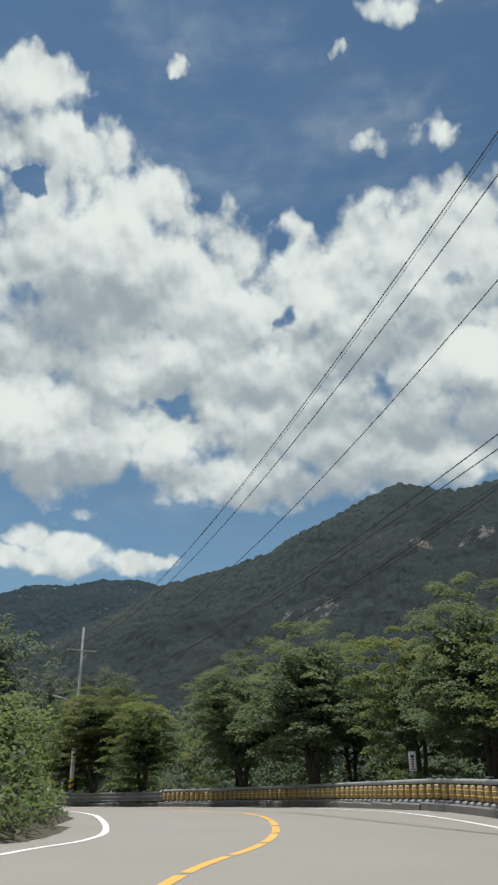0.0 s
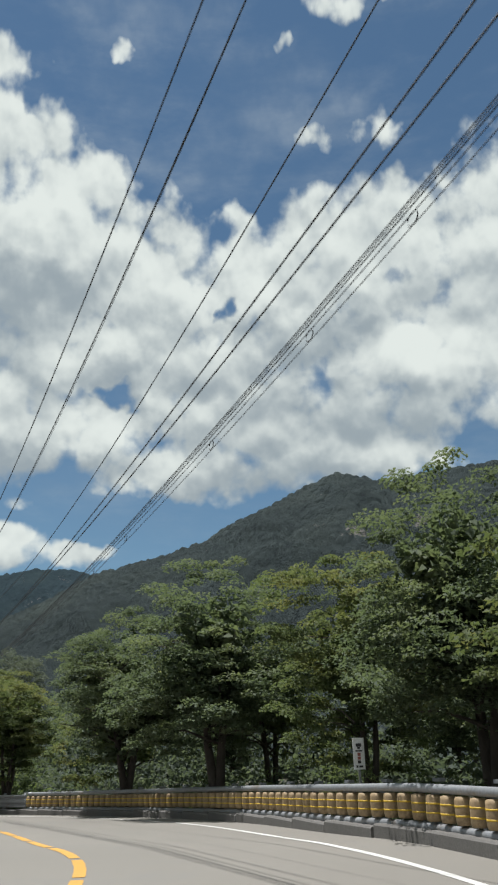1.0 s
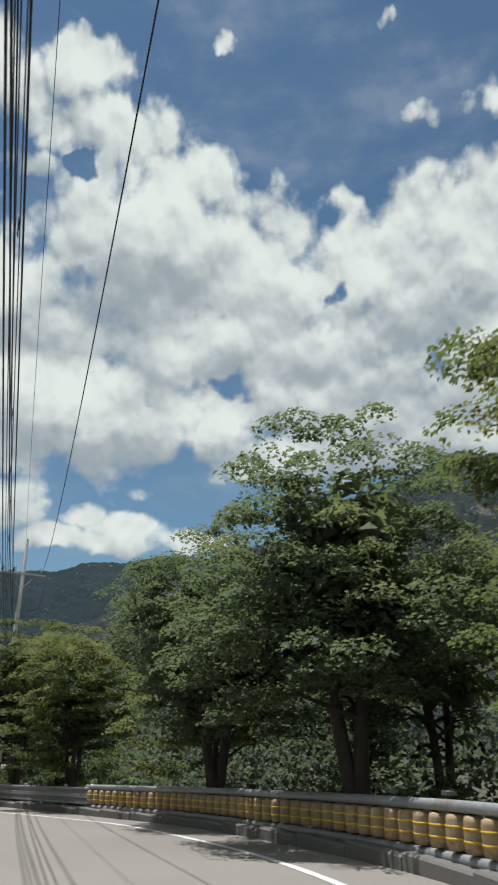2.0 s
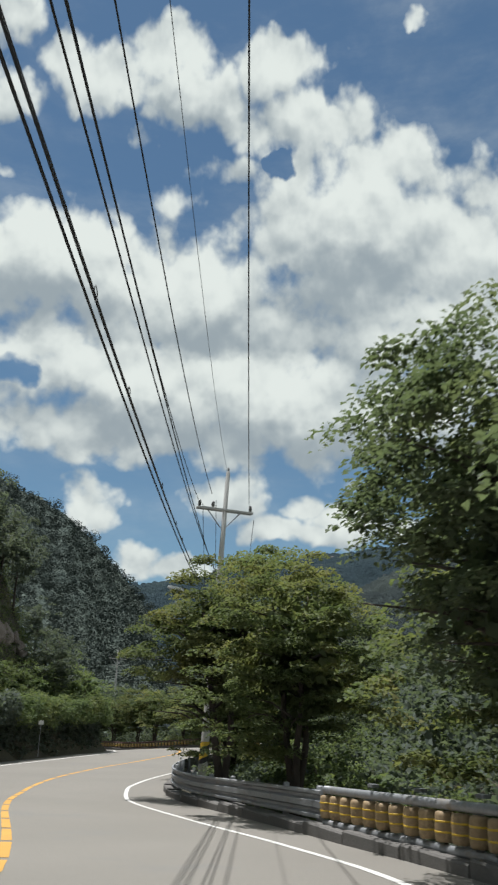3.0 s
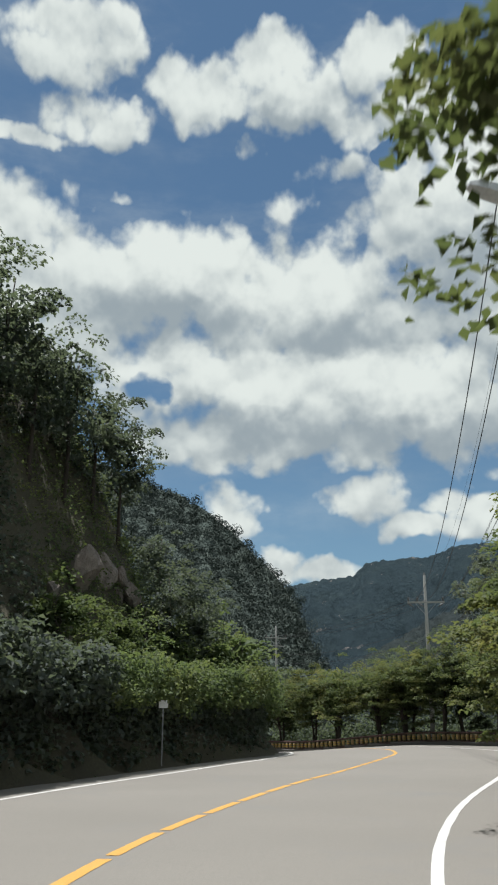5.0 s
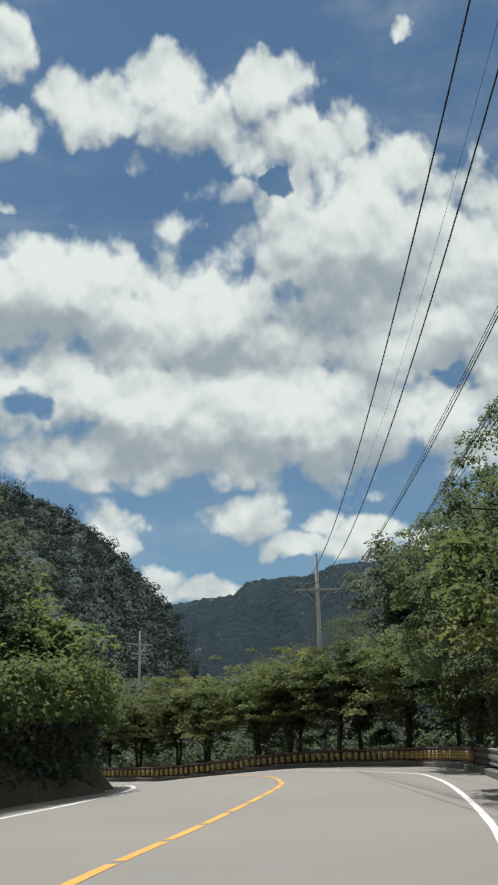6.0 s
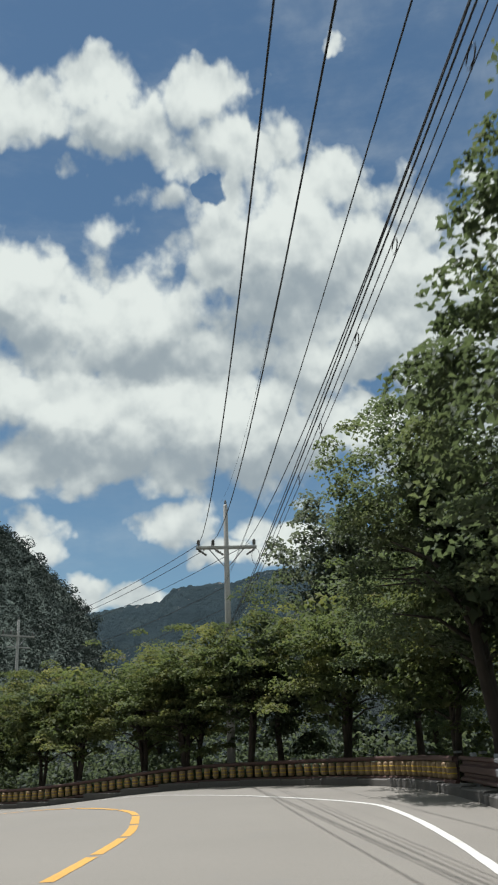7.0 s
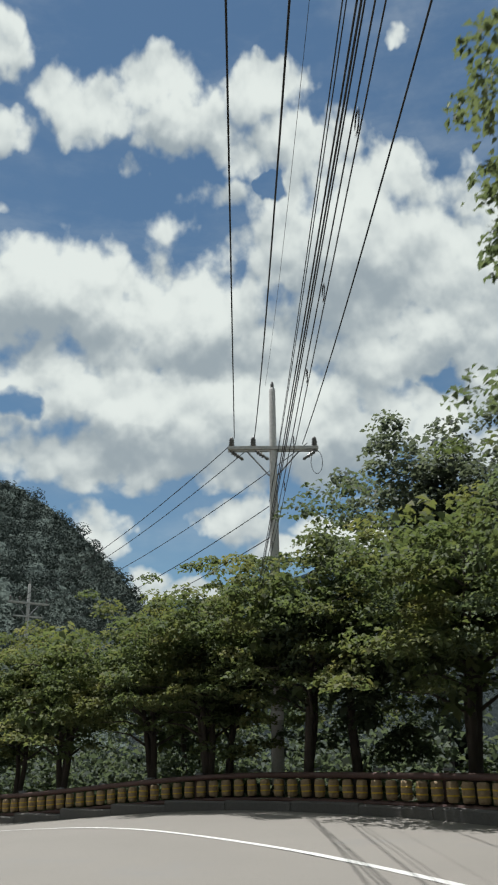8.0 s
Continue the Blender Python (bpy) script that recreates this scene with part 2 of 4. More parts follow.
ASPHALT = surface("pale worn asphalt", (0.208, 0.193, 0.170), (0.254, 0.236, 0.208), 0.22, 60.0, 0.9, bump=0.25, depth=0.006,
                  stain=(0.175, 0.167, 0.155), stain_scale=0.35)
SOIL = surface("earth and dry litter", (0.055, 0.048, 0.03), (0.09, 0.085, 0.045), 0.5, 14.0, 0.95, bump=0.6, depth=0.05)
CONCRETE = surface("weathered concrete", (0.13, 0.123, 0.115), (0.20, 0.19, 0.18), 0.9, 30.0, 0.9, bump=0.4, depth=0.01, stain=(0.10, 0.095, 0.085), stain_scale=1.6)
WHITE_PAINT = surface("worn white road paint", (0.62, 0.61, 0.58), (0.78, 0.77, 0.74), 0.8, 45.0, 0.75, bump=0.2, depth=0.003, stain=(0.42, 0.41, 0.38), stain_scale=2.0)
YELLOW_PAINT = surface("worn yellow road paint", (0.55, 0.30, 0.05), (0.66, 0.37, 0.075), 0.8, 45.0, 0.75, bump=0.2, depth=0.003, stain=(0.42, 0.25, 0.07), stain_scale=2.2)
SEAL = surface("dark crack sealant", (0.15, 0.145, 0.135), (0.19, 0.182, 0.17), 0.6, 30.0, 0.8)
STEEL = surface("dull galvanised steel", (0.28, 0.29, 0.305), (0.38, 0.392, 0.405), 0.8, 18.0, 0.55, 0.4, 0.1, 0.004, stain=(0.20, 0.17, 0.14), stain_scale=1.2)
BROWN_STEEL = surface("dark red-brown painted steel", (0.085, 0.045, 0.04), (0.13, 0.07, 0.06), 0.9, 20.0, 0.55, 0.2, 0.1, 0.004)
ROLLER = surface("faded amber roller foam", (0.30, 0.21, 0.115), (0.48, 0.355, 0.2), 1.6, 16.0, 0.7, 0.0, 0.2, 0.01, stain=(0.15, 0.10, 0.06), stain_scale=2.6)
BAND = surface("yellow reflective band", (0.66, 0.42, 0.03), (0.78, 0.52, 0.06), 3.0, 30.0, 0.5)
POLE_GREY = surface("grey cast concrete pole", (0.46, 0.45, 0.43), (0.58, 0.57, 0.55), 0.5, 18.0, 0.85, bump=0.2, depth=0.006)
PORCELAIN = surface("grey porcelain", (0.12, 0.115, 0.11), (0.2, 0.19, 0.18), 4.0, 30.0, 0.35)
CABLE = surface("black cable sheath", (0.012, 0.012, 0.014), (0.025, 0.025, 0.028), 2.0, 20.0, 0.6)
SIGN_WHITE = surface("white sign sheet", (0.80, 0.80, 0.79), (0.88, 0.88, 0.87), 2.0, 30.0, 0.5, bump=0.05)
SIGN_DARK = surface("dark sign print", (0.03, 0.03, 0.035), (0.06, 0.05, 0.05), 6.0, 40.0, 0.5, bump=0.05)
SIGN_RED = surface("faded red sign print", (0.32, 0.10, 0.08), (0.42, 0.16, 0.13), 6.0, 40.0, 0.5, bump=0.05)
BLACK_WRAP = surface("black reflective wrap", (0.015, 0.015, 0.015), (0.035, 0.035, 0.035), 4.0, 30.0, 0.45)
LAMP_WHITE = surface("white painted aluminium", (0.62, 0.64, 0.66), (0.74, 0.76, 0.78), 1.5, 20.0, 0.4)
BARK = surface("grey-brown bark", (0.045, 0.036, 0.03), (0.11, 0.09, 0.075), 1.5, 9.0, 0.95, bump=0.9, depth=0.04, stretch=(1, 1, 0.25))
ROCK = surface("pale reddish granite", (0.20, 0.165, 0.14), (0.36, 0.31, 0.27), 0.35, 3.0, 0.95, bump=0.9, depth=0.2, stain=(0.09, 0.085, 0.07), stain_scale=0.5)
MAPLE = foliage("maple leaves", (0.084, 0.108, 0.056), (0.122, 0.148, 0.073), (0.19, 0.183, 0.08), 0.45, 0.3)
GREEN = foliage("broad green leaves", (0.082, 0.105, 0.073), (0.118, 0.145, 0.095), (0.155, 0.175, 0.105), 0.45, 0.25)
DARK_GREEN = foliage("dark hillside leaves", (0.075, 0.093, 0.086), (0.11, 0.13, 0.114), (0.142, 0.16, 0.13), 0.45, 0.25)
# Shade below the crowns is put into this darker leaf colour.
SHADE_GREEN = foliage("undergrowth leaves darkened for shade", (0.068, 0.087, 0.074), (0.1, 0.122, 0.096), (0.13, 0.148, 0.108), 0.45, 0.25)
GREY_GREEN = foliage("grey-green leaves", (0.078, 0.092, 0.085), (0.115, 0.13, 0.118), (0.145, 0.16, 0.14), 0.4, 0.25)
VINE = foliage("vine and scrub leaves", (0.08, 0.11, 0.06), (0.122, 0.155, 0.078), (0.175, 0.19, 0.09), 0.45, 0.3)


def woodland(name, dark, light, tip, rocks=0.0, crown=7.0):
    """The canopy of a far wood, with bare rock where the noise is highest."""
    m, n, l, b = material(name, 0.95)
    geo = n.new("ShaderNodeNewGeometry")
    big, small = grain(n, l, 0.012, 5.0, 0.6), grain(n, l, 0.16, 4.0, 0.7)
    c = mix_colour(n, l, ramp(n, l, small, 0.3, 0.72), dark, light)
    c = mix_colour(n, l, ramp(n, l, big, 0.5, 0.75), c, tip)
    if rocks:
        c = mix_colour(n, l, ramp(n, l, grain(n, l, 0.02, 8.0, 0.72), 0.66 - rocks, 0.70 - rocks), c, (0.24, 0.225, 0.21))
    each = n.new("ShaderNodeMapRange")
    l.new(geo.outputs["Random Per Island"], each.inputs[0])
    each.inputs[3].default_value, each.inputs[4].default_value = 0.9, 1.1
    tone = n.new("ShaderNodeHueSaturation")
    l.new(each.outputs[0], tone.inputs["Value"])
    l.new(c, tone.inputs["Color"])
    l.new(tone.outputs[0], b.inputs["Base Color"])
    b.inputs["Specular IOR Level"].default_value = 0.0
    heads = n.new("ShaderNodeTexVoronoi")
    heads.feature = "SMOOTH_F1"
    heads.inputs["Scale"].default_value, heads.inputs["Smoothness"].default_value = 1 / crown, 0.15
    tc = n.new("ShaderNodeTexCoord")
    l.new(tc.outputs["Object"], heads.inputs["Vector"])
    dome = n.new("ShaderNodeMath")
    dome.operation = "MULTIPLY_ADD"
    l.new(heads.outputs["Distance"], dome.inputs[0])
    dome.inputs[1].default_value = -1.0
    l.new(grain(n, l, 0.8, 5.0, 0.75), dome.inputs[2])
    bumped(n, l, b, dome.outputs[0], 1.0, 0.55 * crown)
    return m


# WOOD_MAIN and WOOD_FAR carry the blue of distance haze in their base colours.
WOOD_MAIN = woodland("haze-tinted wooded mountainside", (0.05, 0.062, 0.066), (0.07, 0.086, 0.084), (0.08, 0.096, 0.09), 0.02, 7.5)
WOOD_FAR = woodland("far mountainside in haze-tinted green", (0.042, 0.062, 0.076), (0.058, 0.083, 0.094), (0.068, 0.094, 0.1), 0.03, 16.0)
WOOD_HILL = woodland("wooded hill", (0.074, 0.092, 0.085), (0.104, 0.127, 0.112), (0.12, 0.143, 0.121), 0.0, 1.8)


# ---- helpers for building ----
class Geo:
    """Vertices and faces of one mesh."""

    def __init__(self):
        self.v, self.f, self.count = [], [], 0

    def add(self, verts, faces):
        k = self.count
        self.v.append(np.asarray(verts, float).reshape(-1, 3))
        self.f += [tuple(i + k for i in face) for face in faces]
        self.count += len(self.v[-1])

    def mesh(self, name, mat, smooth=False):
        me = bpy.data.meshes.new(name)
        me.from_pydata(np.concatenate(self.v).tolist(), [], self.f)
        me.materials.append(mat)
        if smooth:
            me.polygons.foreach_set("use_smooth", [True] * len(me.polygons))
        me.update()
        return me


def part(name, geo, mat, parent=None, label="", smooth=False, kind="", at=None):
    """One mesh object, under a thing or a part where one is given."""
    ob = new(name, geo if isinstance(geo, bpy.types.Mesh) else geo.mesh(name, mat, smooth))
    ob.parent = parent
    if at is not None:
        ob.matrix_basis = at
    return tagged(ob, label, kind=kind)


def thing(name, label, category, at=None, group="", kind=""):
    ob = new(name)
    ob.empty_display_size = 0.2
    if at is not None:
        ob.matrix_basis = at
    return tagged(ob, label, category, group, kind)


def box(geo, lo, hi, m=None, bevel=0.0):
    """A box, its upright edges cut off by bevel."""
    (x0, y0, z0), (x1, y1, z1), c = lo, hi, bevel
    if c:
        ring = [(x0 + c, y0), (x1 - c, y0), (x1, y0 + c), (x1, y1 - c), (x1 - c, y1), (x0 + c, y1), (x0, y1 - c), (x0, y0 + c)]
    else:
        ring = [(x0, y0), (x1, y0), (x1, y1), (x0, y1)]
    n = len(ring)
    v = [(x, y, z0) for x, y in ring] + [(x, y, z1) for x, y in ring]
    f = [(k, (k + 1) % n, n + (k + 1) % n, n + k) for k in range(n)] + [tuple(range(n))[::-1], tuple(range(n, 2 * n))]
    geo.add([m @ Vector(p) for p in v] if m else v, f)


def tube(geo, pts, radii, sides=8, cap=True):
    """A tube of changing radius along points."""
    pts = [Vector(p) for p in pts]
    v, f = [], []
    for k, p in enumerate(pts):
        d = (pts[min(k + 1, len(pts) - 1)] - pts[max(k - 1, 0)]).normalized()
        a = d.cross(Vector((0.31, 0.95, 0.05)) if abs(d.z) > 0.5 else Vector((0, 0, 1))).normalized()
        b = d.cross(a)
        r = radii[k] if isinstance(radii, (list, tuple)) else radii
        v += [p + r * (math.cos(q) * a + math.sin(q) * b) for q in (2 * math.pi * j / sides for j in range(sides))]
    for k in range(len(pts) - 1):
        f += [(k * sides + j, k * sides + (j + 1) % sides, (k + 1) * sides + (j + 1) % sides, (k + 1) * sides + j) for j in range(sides)]
    if cap:
        f += [tuple(range(sides))[::-1], tuple(range((len(pts) - 1) * sides, len(pts) * sides))]
    geo.add(v, f)


def turned(geo, profile, sides=12, m=None):
    """A form turned about z from (radius, height) pairs."""
    v = [(r * math.cos(2 * math.pi * j / sides), r * math.sin(2 * math.pi * j / sides), z) for r, z in profile for j in range(sides)]
    f = [(k * sides + j, k * sides + (j + 1) % sides, (k + 1) * sides + (j + 1) % sides, (k + 1) * sides + j) for k in range(len(profile) - 1) for j in range(sides)]
    f += [tuple(range(sides))[::-1], tuple(range((len(profile) - 1) * sides, len(profile) * sides))]
    geo.add([m @ Vector(p) for p in v] if m else v, f)


def smooth_way(points, step):
    """An even polyline through plan points (Catmull-Rom)."""
    p = np.array(points, float)
    p = np.vstack([2 * p[0] - p[1], p, 2 * p[-1] - p[-2]])
    out = []
    for k in range(1, len(p) - 2):
        for t in np.linspace(0, 1, 24, endpoint=False):
            out.append(0.5 * (2 * p[k] + (p[k + 1] - p[k - 1]) * t + (2 * p[k - 1] - 5 * p[k] + 4 * p[k + 1] - p[k + 2]) * t**2
                              + (3 * p[k] - p[k - 1] - 3 * p[k + 1] + p[k + 2]) * t**3))
    out = np.array(out + [p[-2]])
    s = np.r_[0, np.cumsum(np.linalg.norm(np.diff(out, axis=0), axis=1))]
    at = np.linspace(0, s[-1], max(2, int(round(s[-1] / step)) + 1))
    return np.stack([np.interp(at, s, out[:, 0]), np.interp(at, s, out[:, 1])], -1)


def normals_of(way):
    """Unit vectors to the right of a way."""
    d = np.gradient(way, axis=0)
    d /= np.linalg.norm(d, axis=1)[:, None]
    return np.stack([d[:, 1], -d[:, 0]], -1)


def beside(way, right):
    return way + normals_of(way) * right


def side_of(way, x, y):
    """The distance of plan points from a way, positive to its right."""
    x, y = np.atleast_1d(np.asarray(x, float)), np.atleast_1d(np.asarray(y, float))
    n, out = normals_of(way), np.empty(len(x))
    for k in range(0, len(x), 4000):
        dx, dy = x[k : k + 4000, None] - way[:, 0], y[k : k + 4000, None] - way[:, 1]
        d2 = dx * dx + dy * dy
        j = d2.argmin(1)
        i = np.arange(len(j))
        out[k : k + 4000] = np.sqrt(d2[i, j]) * np.where(dx[i, j] * n[j, 0] + dy[i, j] * n[j, 1] >= 0, 1, -1)
    return out


def ease(x, a, b):
    t = np.clip((np.asarray(x, float) - a) / (b - a), 0, 1)
    return t * t * (3 - 2 * t)


# ---- the plan: lines of the road, rails and bank ----
CENTRE = smooth_way([(-5, -60), (-3.6, -25), (-2.2, 0), (-1.0, 10.8), (0.1, 15.5), (0.45, 19.5), (0.2, 24.2), (-1.1, 28.3), (-3.6, 35.5), (-7.3, 42.9),
                     (-13.4, 51.8), (-16.2, 56.3), (-18.4, 60.6), (-20.4, 65.8), (-22.6, 73.7), (-24.2, 81.5), (-26, 89.6), (-27.3, 93.4), (-29, 96.6),
                     (-32, 98.7), (-37, 101), (-46, 105), (-60, 112), (-80, 122)], 0.5)
EDGE_RIGHT = smooth_way([(0.5, -60), (1.6, -25), (3.2, 0), (4.4, 9), (5.0, 15), (5.0, 19.2), (4.5, 23.4), (3.5, 27.4), (2.2, 32.85), (0.5, 37.7), (-2.6, 44.1),
                         (-5.1, 47.6), (-8.4, 51.45), (-12.5, 56.65), (-14.9, 61), (-15.95, 63.8), (-16.98, 67.7), (-17.85, 72.1), (-19.1, 80),
                         (-20.9, 88.4), (-22.35, 93.7), (-23.5, 96.3), (-26.3, 99.4), (-29.8, 102.3), (-34.6, 105.1), (-46, 110.5), (-62, 118), (-82, 128)], 0.5)
EDGE_LEFT = smooth_way([(-9.5, -60), (-8.2, -25), (-6.6, 0), (-4.2, 13.5), (-3.2, 17), (-3.3, 20), (-4.6, 26), (-7, 34), (-11.2, 43.5), (-17.5, 53), (-23.6, 61.3),
                        (-26.2, 68.6), (-27.8, 75.2), (-28.8, 80), (-29.8, 86), (-31.3, 90.8), (-34, 94), (-39, 96.5), (-48, 100.3), (-62, 107), (-82, 117)], 0.5)
KERB = smooth_way([(2.6, -60), (3.8, -25), (5.0, 0), (6.0, 10), (6.3, 18), (5.7, 24.2), (4.6, 28.4), (3.4, 33.55), (1.45, 38.75), (-1.4, 44.5), (-4.6, 49),
                   (-7.3, 52.7), (-10.9, 57.4), (-12.9, 60.2), (-14.2, 63.0), (-15.4, 66.6), (-16.5, 71.5), (-17.6, 80), (-19.4, 88.6), (-21.6, 97.6),
                   (-24.4, 103.4), (-28.4, 106.8), (-34, 109.2), (-40.5, 111.4), (-52, 116), (-66, 122), (-84, 131)], 0.5)
BANK = smooth_way([(-12.5, -60), (-11.2, -25), (-9.4, 0), (-6.2, 12), (-4.7, 16.5), (-4.7, 20.5), (-6.3, 27.5), (-9, 35.5), (-13.6, 45), (-20, 54.6), (-25.8, 62.6),
                   (-28.4, 69.5), (-30.2, 77), (-31.2, 83), (-31.9, 88.6), (-34, 91.8), (-39.5, 94), (-49, 97.8), (-63, 104.5), (-83, 114.5)], 0.5)


def road_height(x, y):
    """The road's surface: it dips, then climbs again, and falls off past the last bend."""
    y = np.asarray(y, float)
    z = np.interp(y, (-60, 0, 12, 26, 33.7, 39, 46.5, 58, 66, 78, 89, 100, 112, 140),
                  (0.1, 0.2, 0.3, 0.30, 0.10, -0.06, -0.3, -0.63, -0.53, -0.4, -0.2, -0.03, 0, 0))
    return z - 0.62 * ease(-np.asarray(x, float), 30, 42) * ease(y, 88, 98)


def rolling(x, y, size, seed=0.0):
    """Smooth noise over the plan, about -1 to 1."""
    x, y = np.asarray(x, float) / size + seed, np.asarray(y, float) / size - seed
    return 0.5 * (np.sin(1.7 * x + 1.3 * np.sin(1.1 * y)) + np.sin(1.9 * y + 1.6 * np.sin(0.8 * x + seed))) * 0.7 + 0.3 * np.sin(3.7 * x + 2.9 * y)


def land_height(x, y):
    """The ground: flat under the road, a steep wooded hillside to the left of the bank, a soft fall behind the kerb."""
    x, y = np.asarray(x, float), np.asarray(y, float)
    base = road_height(x, y)
    b, k = -side_of(BANK, x, y), side_of(KERB, x, y)
    q = np.maximum(b, 0)
    cliff = ease(y + 0.2 * q, 36, 56) * (1 - ease(y + 0.9 * (x + 31), 72, 86))
    low = (2.8 * ease(q, 0, 0.9) + 0.5 * np.clip(q - 1, 0, 16)) * (1 - 0.5 * ease(-x, 40, 80))
    rise = low * (0.4 + 0.6 * ease(y, 25, 50)) + cliff * (11 * ease(q, 1.2, 9.5) + 0.3 * np.maximum(q - 8, 0))
    rise = rise * (1 + 0.10 * rolling(x, y, 4.0) * ease(q, 1, 5))
    rise = np.where(b > 0, rise, 0)
    fall = np.where(k > 0.5, -0.2 * ease(k, 0.5, 2) - 2.2 * ease(k, 6, 40) + 0.15 * rolling(x, y, 3.0) * ease(k, 1, 4), 0)
    far = ease(np.hypot(x + 10, y - 50), 110, 260)
    sunk = np.where((b < 0.3) & (k < 0.4), -0.06, 0.0)
    return (base + rise + fall + sunk) * (1 - far) - 4.0 * far


def plan_axis(lo, hi, step, far):
    near = np.arange(lo, hi + 0.01, step)
    out, d = [], step
    while d < far:
        out.append(d)
        d *= 1.28
    out = np.array(out)
    return np.r_[(lo - out)[::-1], near, hi + out]


# ---- ground ----
gx, gy = plan_axis(-75, 25, 0.9, 4200), plan_axis(-30, 135, 0.9, 4200)
px, py = np.meshgrid(gx, gy)
pz = land_height(px.ravel(), py.ravel())
ground = Geo()
w = len(gx)
ground.add(np.stack([px.ravel(), py.ravel(), pz], -1),
           [(j * w + i, j * w + i + 1, (j + 1) * w + i + 1, (j + 1) * w + i) for j in range(len(gy) - 1) for i in range(w - 1)])
tagged(part("ground", ground, SOIL, smooth=True), "dark earth slope with litter under the trees", "ground", kind="structure")


# ---- road ----
def ribbon(left, right, lift, across=6):
    """A strip of road between two ways of equal length."""
    g, n = Geo(), len(left)
    t = np.linspace(0, 1, across + 1)[None, :, None]
    p = left[:, None] * (1 - t) + right[:, None] * t
    z = road_height(p[..., 0].ravel(), p[..., 1].ravel()) + lift
    k = across + 1
    g.add(np.c_[p.reshape(-1, 2), z], [(j * k + i, j * k + i + 1, (j + 1) * k + i + 1, (j + 1) * k + i) for j in range(n - 1) for i in range(across)])
    return g


def matched(way, guide):
    """For each point of guide, the nearest point of way."""
    d = (guide[:, None, 0] - way[None, :, 0]) ** 2 + (guide[:, None, 1] - way[None, :, 1]) ** 2
    return way[d.argmin(1)]


road_left = beside(EDGE_LEFT, -1.35)
tagged(part("road", ribbon(matched(road_left, CENTRE), matched(KERB, CENTRE), 0.0), ASPHALT, smooth=True),
       "pale grey worn asphalt two-lane mountain road", "road", kind="structure")


def stripe(way, width, lift=0.004, wear=0.0, seed=1):
    """A painted line with slightly uneven edges."""
    rng = np.random.default_rng(seed)
    h = width / 2 * (1 + wear * rng.uniform(-1, 0.3, len(way)))[:, None]
    n = normals_of(way)
    return ribbon(way - n * h, way + n * h, lift, 1)


line_right = part("edge_line", stripe(EDGE_RIGHT, 0.135, 0.005, 0.12), WHITE_PAINT)
tagged(line_right, "worn white edge line painted on asphalt", "road marking", kind="structure")
line_left = part("edge_line", stripe(EDGE_LEFT, 0.15, 0.005, 0.12, 2), WHITE_PAINT)
tagged(line_left, "worn white edge line painted on asphalt", "road marking", kind="structure")
line_centre = thing("centre_line", "worn yellow centre line broken by short cracks", "road marking", kind="structure")
k = 0
run = smooth_way(CENTRE, 0.25)
while k + 9 < len(run):
    part("stripe", stripe(run[k : k + 9], 0.17, 0.005, 0.10, k), YELLOW_PAINT, line_centre)
    k += 9 - (0 if k % 3 else 1)


# ---- far hills and mountains ----
def lumps(u, v, size, seed):
    """Rounded bumps on a jittered lattice: the crowns of a far wood."""
    rng = np.random.default_rng(seed)
    jitter, big = rng.random((64, 64, 2)), rng.uniform(0.5, 1.0, (64, 64))
    a, b = u / size, v / size
    i, j = np.floor(a).astype(int), np.floor(b).astype(int)
    best = np.zeros_like(a)
    for di in (-1, 0, 1):
        for dj in (-1, 0, 1):
            c, d = (i + di) % 64, (j + dj) % 64
            r2 = (a - i - di - jitter[c, d, 0]) ** 2 + (b - j - dj - jitter[c, d, 1]) ** 2
            best = np.maximum(best, big[c, d] * np.sqrt(np.maximum(0, 1 - r2 / 0.72)))
    return best


def mountain(name, label, mat, centre, ridge, near, far, crown, cols, rows, rough, seed):
    """A wooded slope from near to far metres round a centre; ridge: pairs of heading and height in degrees."""
    heads, highs = ridge[0::2][::-1], ridge[1::2][::-1]
    az = np.linspace(heads[0], heads[-1], cols)
    top = far * np.tan(np.radians(np.interp(az, heads, highs)))
    t = np.linspace(0, 1, rows)[:, None]
    r = near + (far - near) * t
    r = r + 0 * az
    x, y = centre[0] - np.sin(np.radians(az)) * r, centre[1] + np.cos(np.radians(az)) * r
    scale = far / 12
    spurs = rolling(x, y, scale, seed) * 0.6 + rolling(x, y, scale * 0.37, seed + 3) * 0.4
    z = top * (0.12 * t + 0.88 * t**1.25) + rough * top * spurs * (np.sin(np.pi * t) ** 0.8) * 0.5
    z = z + crown * 0.9 * lumps(x + 0.3 * z, y + 0.6 * z, crown, seed) + crown * 0.35 * lumps(x + 0.3 * z, y + 0.6 * z, crown * 0.5, seed + 1) - 4
    g, w = Geo(), cols
    verts = np.stack([x, y, z], -1).reshape(-1, 3)
    back = verts[-w:] * [1, 1, 0] + [0, 0, -6]
    back[:, :2] += (back[:, :2] - centre) * 0.35
    g.add(np.vstack([verts, back]), [(j * w + i, j * w + i + 1, (j + 1) * w + i + 1, (j + 1) * w + i) for j in range(rows) for i in range(w - 1)])
    tagged(part(name, g, mat, smooth=True), label, "mountain", kind="structure")
    return np.stack([x, y, z], -1)


